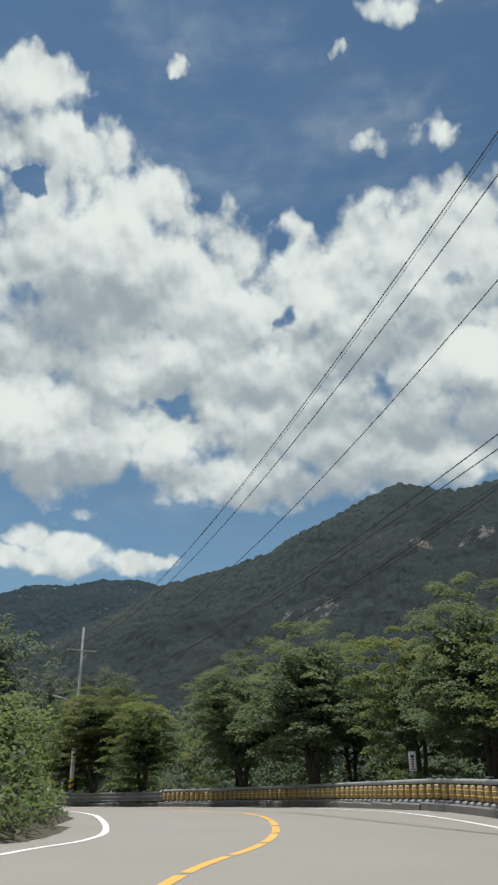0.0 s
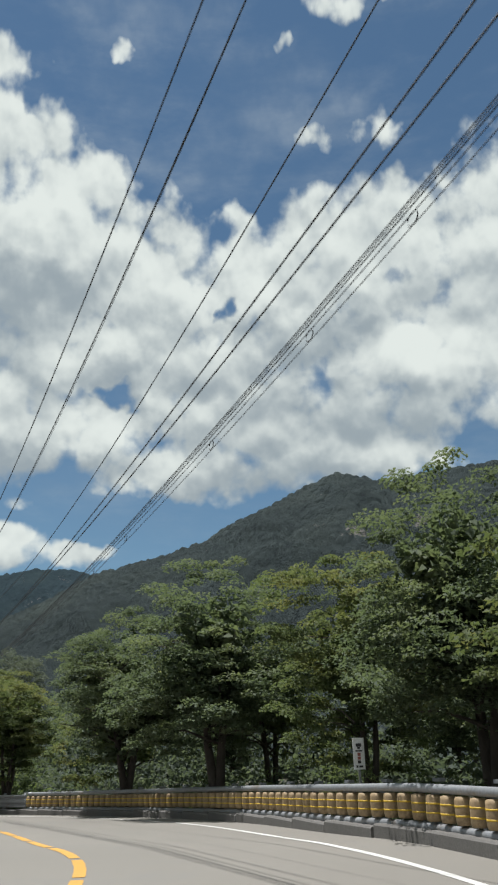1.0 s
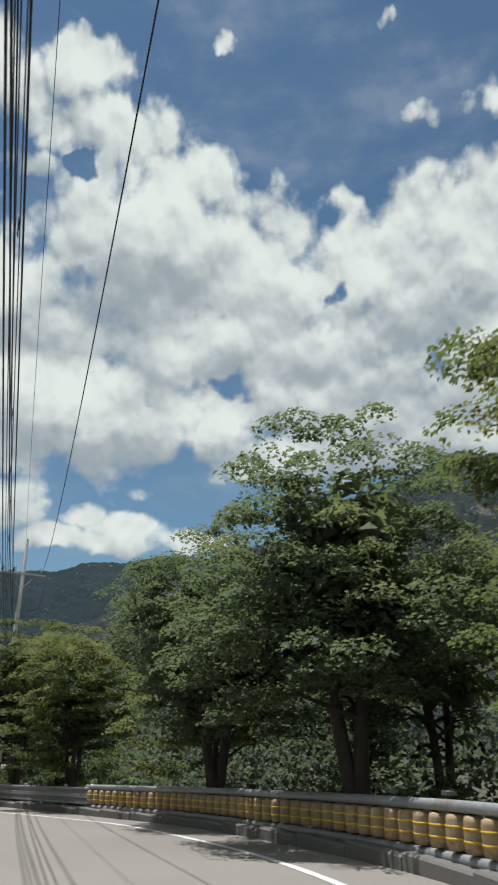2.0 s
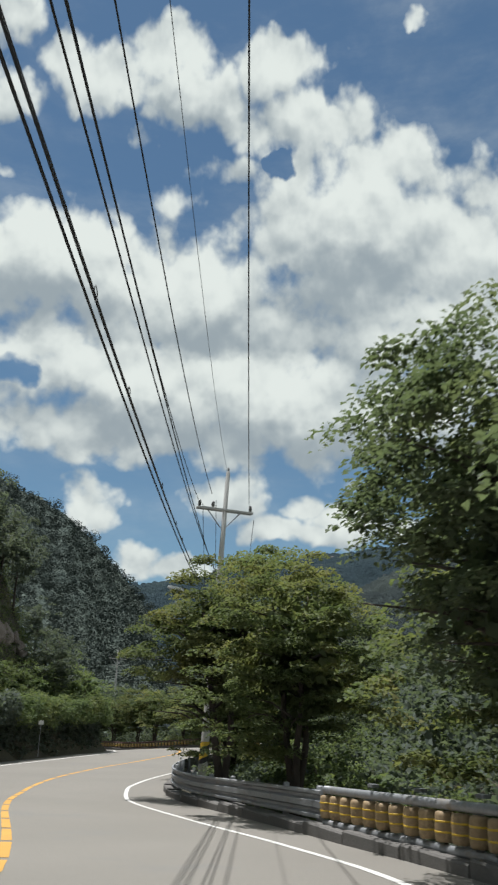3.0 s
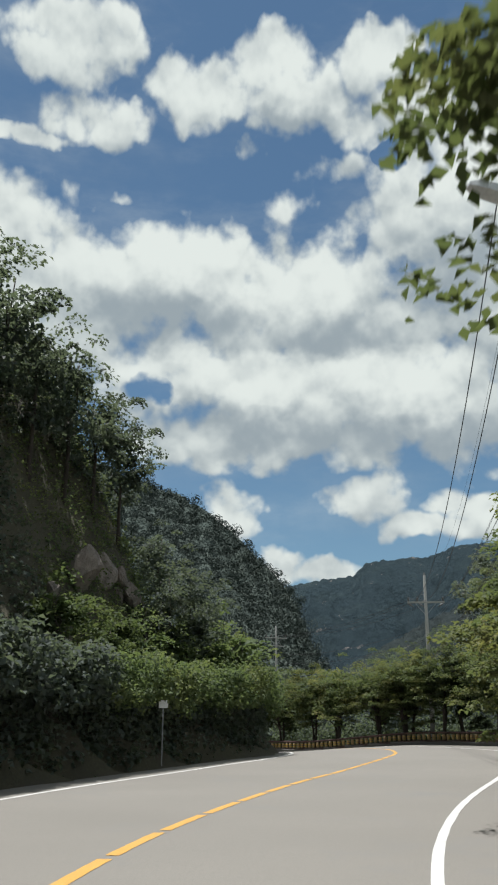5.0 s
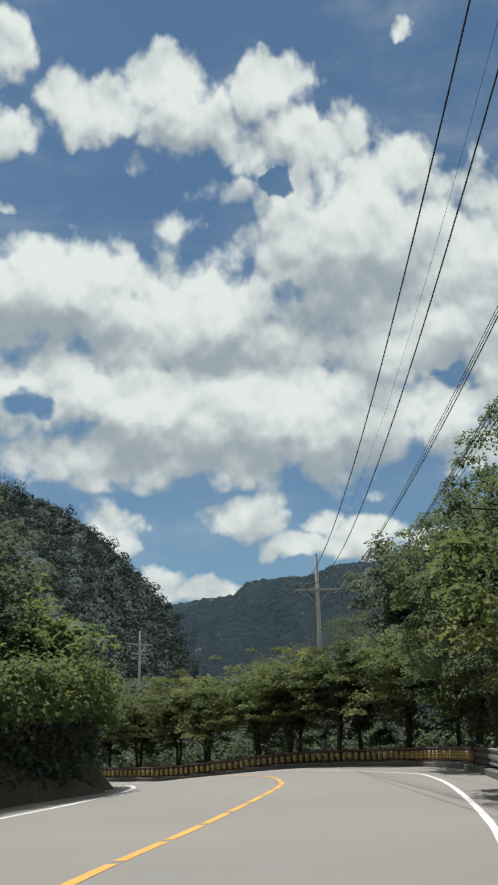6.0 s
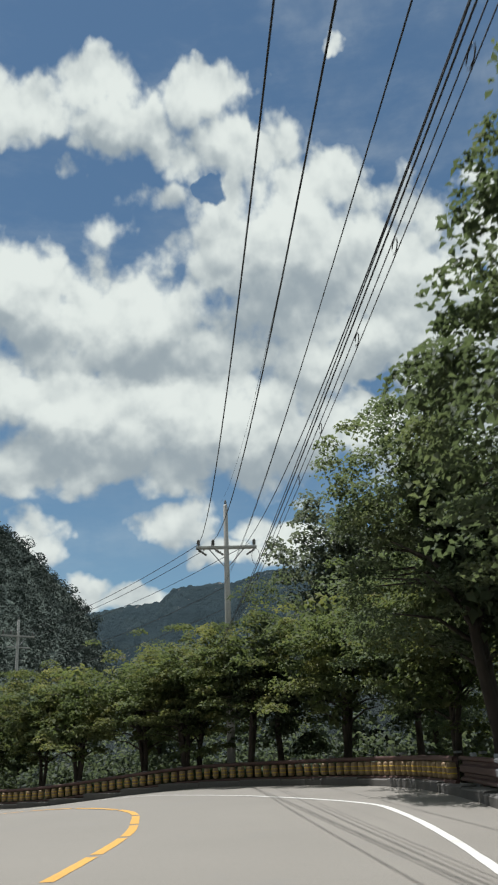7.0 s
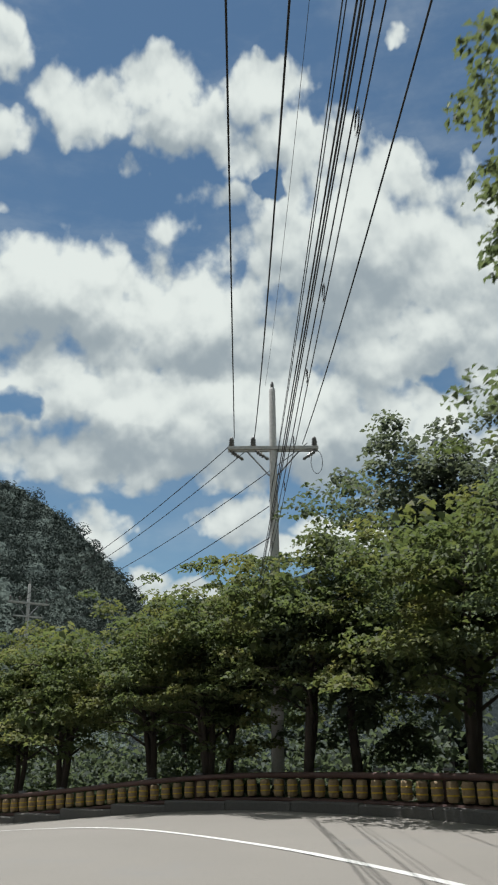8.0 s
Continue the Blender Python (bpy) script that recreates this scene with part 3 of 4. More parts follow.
mountain("mountain_main", "haze-tinted dark green wooded mountain ridge with a few bare rocks", WOOD_MAIN, (0, 0),
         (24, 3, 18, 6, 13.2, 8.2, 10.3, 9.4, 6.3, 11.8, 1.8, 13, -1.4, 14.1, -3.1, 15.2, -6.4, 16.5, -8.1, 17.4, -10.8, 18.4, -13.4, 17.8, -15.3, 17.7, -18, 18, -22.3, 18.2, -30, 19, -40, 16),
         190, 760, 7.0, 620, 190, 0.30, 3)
mountain("mountain_far", "far wooded mountain tinted haze-blue, with pale rock bands", WOOD_FAR, (-10, 40),
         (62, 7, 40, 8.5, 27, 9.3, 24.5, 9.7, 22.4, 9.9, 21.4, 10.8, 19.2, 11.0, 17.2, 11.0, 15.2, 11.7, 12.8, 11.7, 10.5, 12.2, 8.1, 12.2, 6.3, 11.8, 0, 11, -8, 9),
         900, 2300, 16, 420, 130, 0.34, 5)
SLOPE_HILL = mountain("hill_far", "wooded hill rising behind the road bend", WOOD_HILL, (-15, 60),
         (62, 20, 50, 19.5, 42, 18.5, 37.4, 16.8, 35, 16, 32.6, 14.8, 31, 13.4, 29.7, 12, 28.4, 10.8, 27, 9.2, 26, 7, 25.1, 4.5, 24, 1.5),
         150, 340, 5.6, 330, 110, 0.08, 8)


# ---- barriers ----
def at_way(p, d, z):
    """A pose on the plan whose x runs along d."""
    return Matrix.Translation((p[0], p[1], z)) @ Matrix.Rotation(math.atan2(d[1], d[0]), 4, "Z")


def along(way, s0, s1, step):
    """Points, directions and right normals every step metres between two lengths of a way."""
    s = np.r_[0, np.cumsum(np.linalg.norm(np.diff(way, axis=0), axis=1))]
    d, n = np.gradient(way, axis=0), normals_of(way)
    d /= np.linalg.norm(d, axis=1)[:, None]
    for q in np.arange(s0, s1, step):
        pick = [np.array([np.interp(q, s, a[:, 0]), np.interp(q, s, a[:, 1])]) for a in (way, d, n)]
        yield pick


def length_to(way, x, y):
    """The length along a way of its point nearest to x, y."""
    s = np.r_[0, np.cumsum(np.linalg.norm(np.diff(way, axis=0), axis=1))]
    return s[((way - (x, y)) ** 2).sum(1).argmin()]


def swept(way, profile, z, bend=0.0):
    """A closed profile of (sideways, up) swept along a way over the road's height."""
    g, n, m = Geo(), normals_of(way), len(profile)
    base = road_height(way[:, 0], way[:, 1]) + z
    v = np.array([[*(way[k] + n[k] * a), base[k] + b] for k in range(len(way)) for a, b in profile])
    f = [(k * m + j, k * m + (j + 1) % m, (k + 1) * m + (j + 1) % m, (k + 1) * m + j) for k in range(len(way) - 1) for j in range(m)]
    f += [tuple(range(m)), tuple(range((len(way) - 1) * m, len(way) * m))[::-1]]
    g.add(v, f)
    return g


def ring(r, sides=8):
    return [(r * math.cos(2 * math.pi * k / sides), r * math.sin(2 * math.pi * k / sides)) for k in range(sides)]



def roller_barrier(way, steel, label, seed, rise=1.0, r=0.135, step=0.44):
    """Two tubes on posts with a row of upright foam rollers between them."""
    rng = random.Random(seed)
    half = 0.22 * rise
    roller_geo, band_geo = Geo(), Geo()
    turned(roller_geo, [(0.6 * r, -half), (0.88 * r, -0.94 * half), (0.97 * r, -0.7 * half), (r, 0.0), (0.97 * r, 0.7 * half), (0.88 * r, 0.94 * half), (0.6 * r, half)], 14)
    roller_mesh = roller_geo.mesh("barrel", ROLLER, True)
    for h in (-0.34 * half, 0.34 * half):
        turned(band_geo, [(1.004 * r, h - 0.014), (1.016 * r, h), (1.004 * r, h + 0.014)], 14)
    band_mesh = band_geo.mesh("reflective_band", BAND, True)
    post_geo = Geo()
    box(post_geo, (-0.06, 0.20, -0.25), (0.06, 0.32, 0.88 * rise), bevel=0.015)
    box(post_geo, (-0.05, 0.0, 0.83 * rise), (0.05, 0.24, 0.90 * rise))
    box(post_geo, (-0.05, 0.0, 0.24 * rise), (0.05, 0.24, 0.31 * rise))
    barrier = thing("roller_barrier", label, "safety barrier")
    part("top_rail", swept(way, ring(0.08 * rise, 10), 0.89 * rise), steel, barrier, smooth=True)
    part("bottom_rail", swept(way, ring(0.075 * rise, 10), 0.255 * rise), steel, barrier, smooth=True)
    total = np.linalg.norm(np.diff(way, axis=0), axis=1).sum()
    post_mesh = post_geo.mesh("post", steel)
    cap_geo = Geo()
    box(cap_geo, (-0.11, -0.075, 0.0), (0.11, 0.075, 0.055), bevel=0.02)
    cap_mesh = cap_geo.mesh("clamp", STEEL)
    for p, d, n in along(way, 0.2, total, 1.83):
        z = float(road_height(p[0], p[1]))
        post = part("post", post_mesh, steel, barrier, at=at_way(p + n * 0.36, -d, z))
        part("clamp", cap_mesh, STEEL, post, at=Matrix.Translation((0, 0.36, 0.89 * rise + 0.07)))
    for p, d, n in along(way, 0.35, total, step):
        m = at_way(p, d, float(road_height(p[0], p[1])) + 0.572 * rise) @ pose(0, 0, 0, rng.uniform(-2, 2), rng.uniform(-2, 2), rng.uniform(0, 360))
        barrel = part("barrel", roller_mesh, ROLLER, barrier, at=m)
        part("reflective_band", band_mesh, BAND, barrel)
    return barrier


RAIL = beside(KERB, 0.12)
s_a, s_join, s_corner = length_to(RAIL, 6.2, 6), length_to(RAIL, -5.6, 49.7), length_to(RAIL, -21.6, 97.6)
s_end = length_to(RAIL, -62, 120)


def stretch_of(way, s0, s1, step=0.5):
    return np.array([p for p, _, _ in along(way, s0, s1 + 0.01, step)])


roller_barrier(stretch_of(RAIL, s_a, s_join), STEEL, "galvanised roller barrier with faded amber foam barrels", 1, 0.9, 0.135, 0.475)
roller_barrier(stretch_of(RAIL, s_corner + 0.2, s_end), BROWN_STEEL, "red-brown roller barrier with amber foam barrels", 2, 0.8, 0.112, 0.41)

# The corrugated beam between the two.
guardrail = thing("guardrail", "dull galvanised corrugated steel guardrail on posts", "guardrail")
WAVE = [(0.0, 0.255), (0.042, 0.235), (0.042, 0.185), (-0.035, 0.15), (-0.035, 0.095), (0.042, 0.055), (0.042, -0.055), (-0.035, -0.095), (-0.035, -0.15), (0.042, -0.185), (0.042, -0.235), (0.0, -0.255)]
profile = [(-a, b) for a, b in WAVE] + [(-a + 0.012, b) for a, b in WAVE[::-1]]
s = s_join + 0.15
beam_post = Geo()
turned(beam_post, [(0.07, -0.3), (0.07, 0.83), (0.05, 0.85)], 10)
BEAM_POST = beam_post.mesh("post", STEEL, True)
while s < s_corner:
    e = min(s + 4.0, s_corner)
    way = stretch_of(RAIL, s, e + 0.06)
    if len(way) > 2:
        part("beam", swept(way, profile, 0.53), BROWN_STEEL if e == s_corner else STEEL, guardrail)
        for q in (s + 0.4, s + 2.4):
            for p, d, n in along(RAIL, q, q + 0.1, 1.0):
                part("post", BEAM_POST, STEEL, guardrail, at=at_way(p + n * 0.13, d, float(road_height(p[0], p[1]))))
    s += 4.0

# Concrete kerb, block by block.
kerb = thing("kerb", "weathered concrete kerb blocks below the barrier", "kerb", kind="structure")
rng = random.Random(4)
for p, d, n in along(KERB, length_to(KERB, 5.0, 0), length_to(KERB, -60, 119.4), 2.0):
    g = Geo()
    h = 0.20 + rng.uniform(-0.015, 0.015)
    v = [(x, y, z) for x in (-0.99, 0.99) for y, z in ((0.24, -0.2), (0.24, h - 0.03), (0.21, h), (-0.22, h), (-0.25, h - 0.03), (-0.25, -0.2))]
    g.add(v, [tuple(range(6)), tuple(range(6, 12))[::-1]] + [(k, 6 + k, 6 + (k + 1) % 6, (k + 1) % 6) for k in range(6)])
    m = at_way(p + n * 0.1, d, float(road_height(p[0], p[1]))) @ pose(0, 0, 0, rng.uniform(-0.6, 0.6), 0, rng.uniform(-0.5, 0.5))
    part("kerb_block", g, CONCRETE, kerb, at=m)


# ---- poles and wires ----
def utility_pole(x, y, base, top, arm_z, turn, wrapped=False, lamp=False, lean=0.0, strings=False, double=False, slant=(0.0, 0.0), label="grey concrete utility pole with a steel cross-arm"):
    """A tapered concrete pole with a cross-arm, insulators and steps; turn: heading of the arm in degrees."""
    pole = thing("utility_pole", label, "utility pole", at=pose(x, y, base, 0, lean, turn), group="poles along the road")
    c, q = math.cos(radians(turn)), math.sin(radians(turn))
    shift = np.array((c * slant[0] + q * slant[1], c * slant[1] - q * slant[0])) / (arm_z - base)

    def fix(name, g, mat, label="", smooth=False):
        """A part of the pole, moved aside with its height where the pole slants."""
        for v in g.v:
            v[:, :2] += v[:, 2:] * shift
        return part(name, g, mat, pole, label, smooth)

    g = Geo()
    turned(g, [(0.165, -0.5), (0.16, 1.0), (0.125, 6.0), (0.085, top - base - 0.05), (0.06, top - base)], 14)
    fix("shaft", g, POLE_GREY, smooth=True)
    h = arm_z - base
    for dy in (-0.09, 0.09):
        g = Geo()
        box(g, (-1.25, dy - 0.04, h - 0.045), (1.25, dy + 0.04, h + 0.045), bevel=0.012)
        fix("cross_arm", g, POLE_GREY)
    if double:
        g = Geo()
        box(g, (-0.9, -0.14, h - 0.85), (0.9, -0.06, h - 0.76), bevel=0.012)
        fix("cross_arm", g, POLE_GREY)
    for sx in (-1, 1):
        g = Geo()
        tube(g, [(sx * 0.75, 0.1, h), (sx * 0.1, 0.12, h - 0.75)], 0.022, 6)
        fix("brace", g, STEEL)
    for px_ in (-1.15, -0.55, 1.15):
        g = Geo()
        turned(g, [(0.03, 0.03), (0.03, 0.10), (0.085, 0.12), (0.05, 0.17), (0.085, 0.19), (0.05, 0.24), (0.075, 0.26), (0.04, 0.34), (0.02, 0.36)], 10,
               Matrix.Translation((px_, 0, h)))
        fix("insulator", g, PORCELAIN, "dark porcelain insulator", smooth=True)
    if strings:
        # Strain insulators that hang off the ends of the arm, with a jumper loop.
        for px_, sx in ((-1.2, -1), (-0.5, -1), (1.2, 1)):
            m = Matrix.Translation((px_, 0, h - 0.05)) @ Matrix.Rotation(radians(sx * 55), 4, "Y") @ Matrix.Rotation(radians(180), 4, "X")
            g = Geo()
            turned(g, [(0.02, 0.0), (0.03, 0.08), (0.07, 0.10), (0.03, 0.16), (0.07, 0.18), (0.03, 0.24), (0.07, 0.26), (0.03, 0.32), (0.05, 0.42), (0.02, 0.46)], 8, m)
            fix("strain_insulator", g, PORCELAIN, "dark strain insulator", smooth=True)
        g = Geo()
        tube(g, [(1.2 + 0.16 * math.sin(q), 0, h - 0.05 - 0.34 * (1 - math.cos(q))) for q in np.linspace(0.2, 6.0, 14)], 0.009, 5)
        fix("jumper_loop", g, CABLE)
    g = Geo()
    turned(g, [(0.02, 0.0), (0.05, 0.02), (0.05, 0.12), (0.02, 0.2)], 8, Matrix.Translation((0, 0, top - base)))
    fix("top_insulator", g, PORCELAIN)
    for k in range(7):
        g = Geo()
        tube(g, [(0, -0.26 if k % 2 else 0.26, 2.6 + 0.62 * k), (0, 0, 2.6 + 0.62 * k)], 0.012, 5)
        fix("step_bolt", g, STEEL)
    if wrapped:
        # Slanting black and yellow bands round the foot of the shaft.
        n, r = 24, 0.172
        for k in range(6):
            g = Geo()
            v = [(r * math.cos(2 * math.pi * j / n), r * math.sin(2 * math.pi * j / n), min(1.62, max(0.86, 0.62 + 0.19 * k + hh + 0.38 * j / n))) for hh in (0, 0.19) for j in range(n + 1)]
            g.add(v, [(j, j + 1, n + 2 + j, n + 1 + j) for j in range(n)])
            fix("wrap_stripe", g, BAND if k % 2 else BLACK_WRAP, "yellow reflective stripe" if k % 2 else "black stripe", smooth=True)
    else:
        g = Geo()
        turned(g, [(0.166, 2.02), (0.163, 2.22)], 16)
        fix("number_plate_band", g, SIGN_WHITE, "white band round the shaft")
    if lamp:
        arm, head, lens = Geo(), Geo(), Geo()
        tube(arm, [(0, 0, 6.5), (-0.35, 0, 6.85), (-0.9, 0, 7.1), (-1.45, 0, 7.2)], 0.035, 8)
        m = Matrix.Translation((-1.4, 0, 7.2)) @ Matrix.Rotation(radians(10), 4, "Y")
        v = [(a * lx, b * ly, c) for lx, ly, c in ((0.0, 0.07, -0.03), (0.0, 0.07, 0.05), (-0.2, 0.12, -0.06), (-0.2, 0.12, 0.07), (-0.62, 0.10, -0.05), (-0.62, 0.10, 0.05), (-0.72, 0.05, -0.02), (-0.72, 0.05, 0.03)) for a, b in ((1, -1), (1, 1))]
        f = [(0, 1, 3, 2), (12, 14, 15, 13)]
        for q in range(3):
            o = 4 * q
            f += [(o, o + 4, o + 5, o + 1), (o + 2, o + 3, o + 7, o + 6), (o, o + 2, o + 6, o + 4), (o + 1, o + 5, o + 7, o + 3)]
        head.add([m @ Vector(p) for p in v], f)
        fix("lamp_arm", arm, STEEL, smooth=True)
        fix("lamp_head", head, LAMP_WHITE, "white street-lamp head")
    return pole


P0, P2, P3 = (11.1, -4.5), (-30.5, 109.3), (-52.9, 130.2)
utility_pole(*P0, 0.2, 17.3, 15.5, 0)
utility_pole(-13.1, 63.3, -0.6, 12.0, 10.2, 42, wrapped=True, lamp=True, slant=(-0.1, 1.6), label="grey concrete utility pole with street lamp and striped wrap")
utility_pole(*P2, -0.1, 10.9, 9.05, 20, lean=1.0, strings=True)
utility_pole(*P3, -1.2, 11.0, 9.85, 60, double=True, label="slim grey concrete utility pole beyond the bend")


def wire(name, a, b, sag, r, label):
    """A cable hanging between two points."""
    a, b = Vector(a), Vector(b)
    pts = [a.lerp(b, t) - Vector((0, 0, sag * 4 * t * (1 - t))) for t in np.linspace(0, 1, 48)]
    g = Geo()
    tube(g, pts, r, 5)
    return tagged(part(name, g, CABLE, smooth=True), label, "cable", "overhead wires")


def power(a, b, sag):
    wire("power_line", a, b, sag, 0.0125, "black overhead power line")


def bundle(a, b, sag, seed):
    """Telephone cables lashed together, with small loops of spare cable."""
    for dx, dz, r, more in ((0.0, 0.02, 0.0065, 0.0), (0.012, -0.03, 0.007, 0.01), (0.05, 0.05, 0.0055, 0.0), (0.09, 0.0, 0.0055, 0.02), (0.13, -0.05, 0.005, 0.04)):
        wire("telephone_cable", (a[0] + dx, a[1], a[2] + dz), (b[0] + dx, b[1], b[2] + dz), sag + more, r, "black telephone cable in a bundle")
    rng, va, vb = random.Random(seed), Vector((a[0] + 0.07, a[1], a[2] + 0.09)), Vector((b[0] + 0.07, b[1], b[2] + 0.09))
    run = (vb - va).normalized()
    for k in range(24):
        t = (k + 0.6 + rng.uniform(-0.25, 0.25)) / 25
        p = va.lerp(vb, t) - Vector((-0.045, 0, (sag + 0.03) * 4 * t * (1 - t) + 0.06))
        g = Geo()
        tube(g, [p + run * 0.08 * math.cos(q) + Vector((0, 0, 0.06 * math.sin(q) - 0.04)) for q in np.linspace(0.3, 5.9, 10)], 0.006, 4)
        tagged(part("cable_loop", g, CABLE), "small loop of black cable on the bundle", "cable", "cable loops")


power((10.24, -4.5, 15.9), (-14.08, 64.07, 10.53), 3.62)
power((10.76, -4.5, 15.79), (-13.64, 64.46, 10.86), 3.71)
power((12.32, -4.5, 15.93), (-12.37, 65.61, 10.51), 3.97)
wire("telephone_cable", (10.97, -4.5, 9.38), (-13.48, 64.83, 7.62), 2.35, 0.011, "black cable above the bundle")
wire("telephone_cable", (11.22, -4.5, 8.9), (-13.48, 64.81, 7.54), 2.05, 0.011, "black cable above the bundle")
wire("earth_wire", (11.1, -4.5, 17.4), (-13.2, 64.9, 12.1), 4.0, 0.006, "thin grey overhead earth wire")
bundle((11.25, -4.5, 9.0), (-13.67, 64.72, 6.47), 2.63, 1)
power((-13.88, 64.08, 10.38), (-31.34, 108.95, 9.38), 2.65)
power((-13.45, 64.48, 10.55), (-30.82, 109.15, 9.38), 2.85)
power((-12.14, 65.61, 9.9), (-29.6, 109.7, 9.2), 1.75)
wire("earth_wire", (-13.2, 64.9, 12.1), (-30.5, 109.3, 11.0), 2.9, 0.0035, "thin grey overhead earth wire")
wire("telephone_cable", (-13.4, 64.85, 6.9), (-30.5, 109.3, 7.5), 1.2, 0.006, "black cable above the bundle")
wire("telephone_cable", (-13.3, 64.85, 7.1), (-30.45, 109.3, 7.7), 1.2, 0.006, "black cable above the bundle")
bundle((-13.1, 64.75, 6.2), (-30.95, 109.25, 4.9), 0.83, 2)
for dx, dz in ((-0.95, 9.2), (-0.35, 9.2), (1.05, 9.2), (0.0, 7.4), (0.1, 6.6)):
    power((-30.5 + dx, 109.3 + 0.36 * dx, dz), (-52.9 + 0.5 * dx, 130.2 + 0.87 * dx, dz + 0.8), 0.6)


# ---- signs ----
def panel_sign(name, label, at, width, tall, foot, stick, bars, back=0.012):
    """A flat panel on a slim post; foot: how far the post reaches below the panel; bars: rows of x, z, half sizes and material."""
    sign = thing(name, label, "sign", at=at)
    g = Geo()
    box(g, (-width / 2, -back, 0), (width / 2, back, tall), bevel=0.008)
    part("panel", g, SIGN_WHITE, sign)
    g = Geo()
    box(g, (-stick, back + 0.002, -foot), (stick, back + 0.04, tall * 0.8))
    part("post", g, STEEL, sign)
    for x, z, a, b, mat in bars:
        g = Geo()
        box(g, (x - a, -back - 0.004, z - b), (x + a, -back - 0.0005, z + b))
        part("print_bar", g, mat, sign)
    return sign


panel_sign("warning_sign", "narrow white upright sign with dark and red print", pose(5.12, 28.4, 1.36, 0, 0, 4), 0.235, 0.59, 1.3, 0.02,
           [(0, 0.455, 0.055, 0.03, SIGN_DARK), (0, 0.40, 0.03, 0.022, SIGN_DARK), (0, 0.345, 0.07, 0.012, SIGN_DARK), (0, 0.28, 0.032, 0.03, SIGN_RED),
            (0, 0.21, 0.032, 0.03, SIGN_RED), (0, 0.14, 0.032, 0.028, SIGN_DARK), (-0.05, 0.055, 0.02, 0.022, SIGN_DARK), (0.03, 0.055, 0.04, 0.018, SIGN_DARK)])
panel_sign("roadside_sign", "small grey-white sign plate on a slim post", pose(-29.75, 78.3, 1.5, 0, 0, 40), 0.30, 0.25, 1.8, 0.018, [])
panel_sign("roadside_sign", "small white plate low on the bank", pose(-26.3, 66.9, 0.25, 0, 0, 30), 0.2, 0.18, 0.9, 0.02, [])


def delineator(x, y, z, turn):
    """A round reflector on a short stem."""
    ob = thing("delineator", "small round white reflector on the guardrail", "reflector", at=pose(x, y, z, 0, 0, turn), group="reflectors")
    g, h = Geo(), Geo()
    tube(g, [(0, 0, -0.25), (0, 0, 0.05)], 0.012, 6)
    turned(h, [(0.01, -0.012), (0.05, -0.01), (0.055, 0.0), (0.05, 0.01), (0.01, 0.014)], 14, Matrix.Translation((0, -0.02, 0.08)) @ Matrix.Rotation(radians(90), 4, "X"))
    part("stem", g, STEEL, ob)
    part("lens", h, SIGN_WHITE, ob, smooth=True)


for k, (p, d, n) in enumerate(along(RAIL, s_join + 10.5, s_corner, 7.5)):
    delineator(p[0] + 0.1 * n[0], p[1] + 0.1 * n[1], float(road_height(p[0], p[1])) + 0.84, math.degrees(math.atan2(d[1], d[0])) - 90)


# ---- trees ----
def leaf_quads(clumps, leaves, size, flat, seed, loose=0.5, core=0.25, rounded=0.65):
    """Corners of leaves in clumps. clumps: rows of x, y, z, radius; flat: how flat a spray lies (1: a ball); rounded: how far leaves face outwards."""
    rng = np.random.default_rng(seed)
    clumps = np.repeat(np.asarray(clumps, float), leaves, axis=0)
    n = len(clumps)
    d = rng.normal(size=(n, 3))
    d /= np.linalg.norm(d, axis=1)[:, None]
    p = clumps[:, :3] + d * (clumps[:, 3] * rng.uniform(core, 1.0, n) ** 0.6)[:, None] * [1, 1, flat]
    if flat < 0.5:
        # A spray hangs at its rim.
        p[:, 2] -= 0.38 * clumps[:, 3] * ((p[:, :2] - clumps[:, :2]) ** 2).sum(1) / clumps[:, 3] ** 2
    if flat < 0.5:
        loose, rounded = 0.6 * loose, 0.6 * rounded
    up = rng.normal(size=(n, 3)) * [loose, loose, 0.5 * loose] + [0, 0, 0.85] + d * rounded
    up /= np.linalg.norm(up, axis=1)[:, None]
    a = np.cross(up, rng.normal(size=(n, 3)))
    a /= np.linalg.norm(a, axis=1)[:, None]
    b = np.cross(up, a)
    s = size * rng.uniform(0.6, 1.25, n)[:, None]
    droop = up * s * 0.25
    return np.stack([p - a * s * 0.5, p - b * s * 0.32 + droop * 0.6, p + a * s * 0.5 - droop, p + b * s * 0.32 + droop * 0.6], 1)


def leaf_mesh(name, mat, *quads):
    """One mesh of four-cornered leaves."""
    v = np.concatenate(quads)
    n = len(v)
    me = bpy.data.meshes.new(name)
    me.vertices.add(4 * n)
    me.vertices.foreach_set("co", v.ravel())
    me.loops.add(4 * n)
    me.loops.foreach_set("vertex_index", np.arange(4 * n))
    me.polygons.add(n)
    me.polygons.foreach_set("loop_start", np.arange(0, 4 * n, 4))
    me.polygons.foreach_set("loop_total", np.full(n, 4))
    me.materials.append(mat)
    me.update(calc_edges=True)
    return me


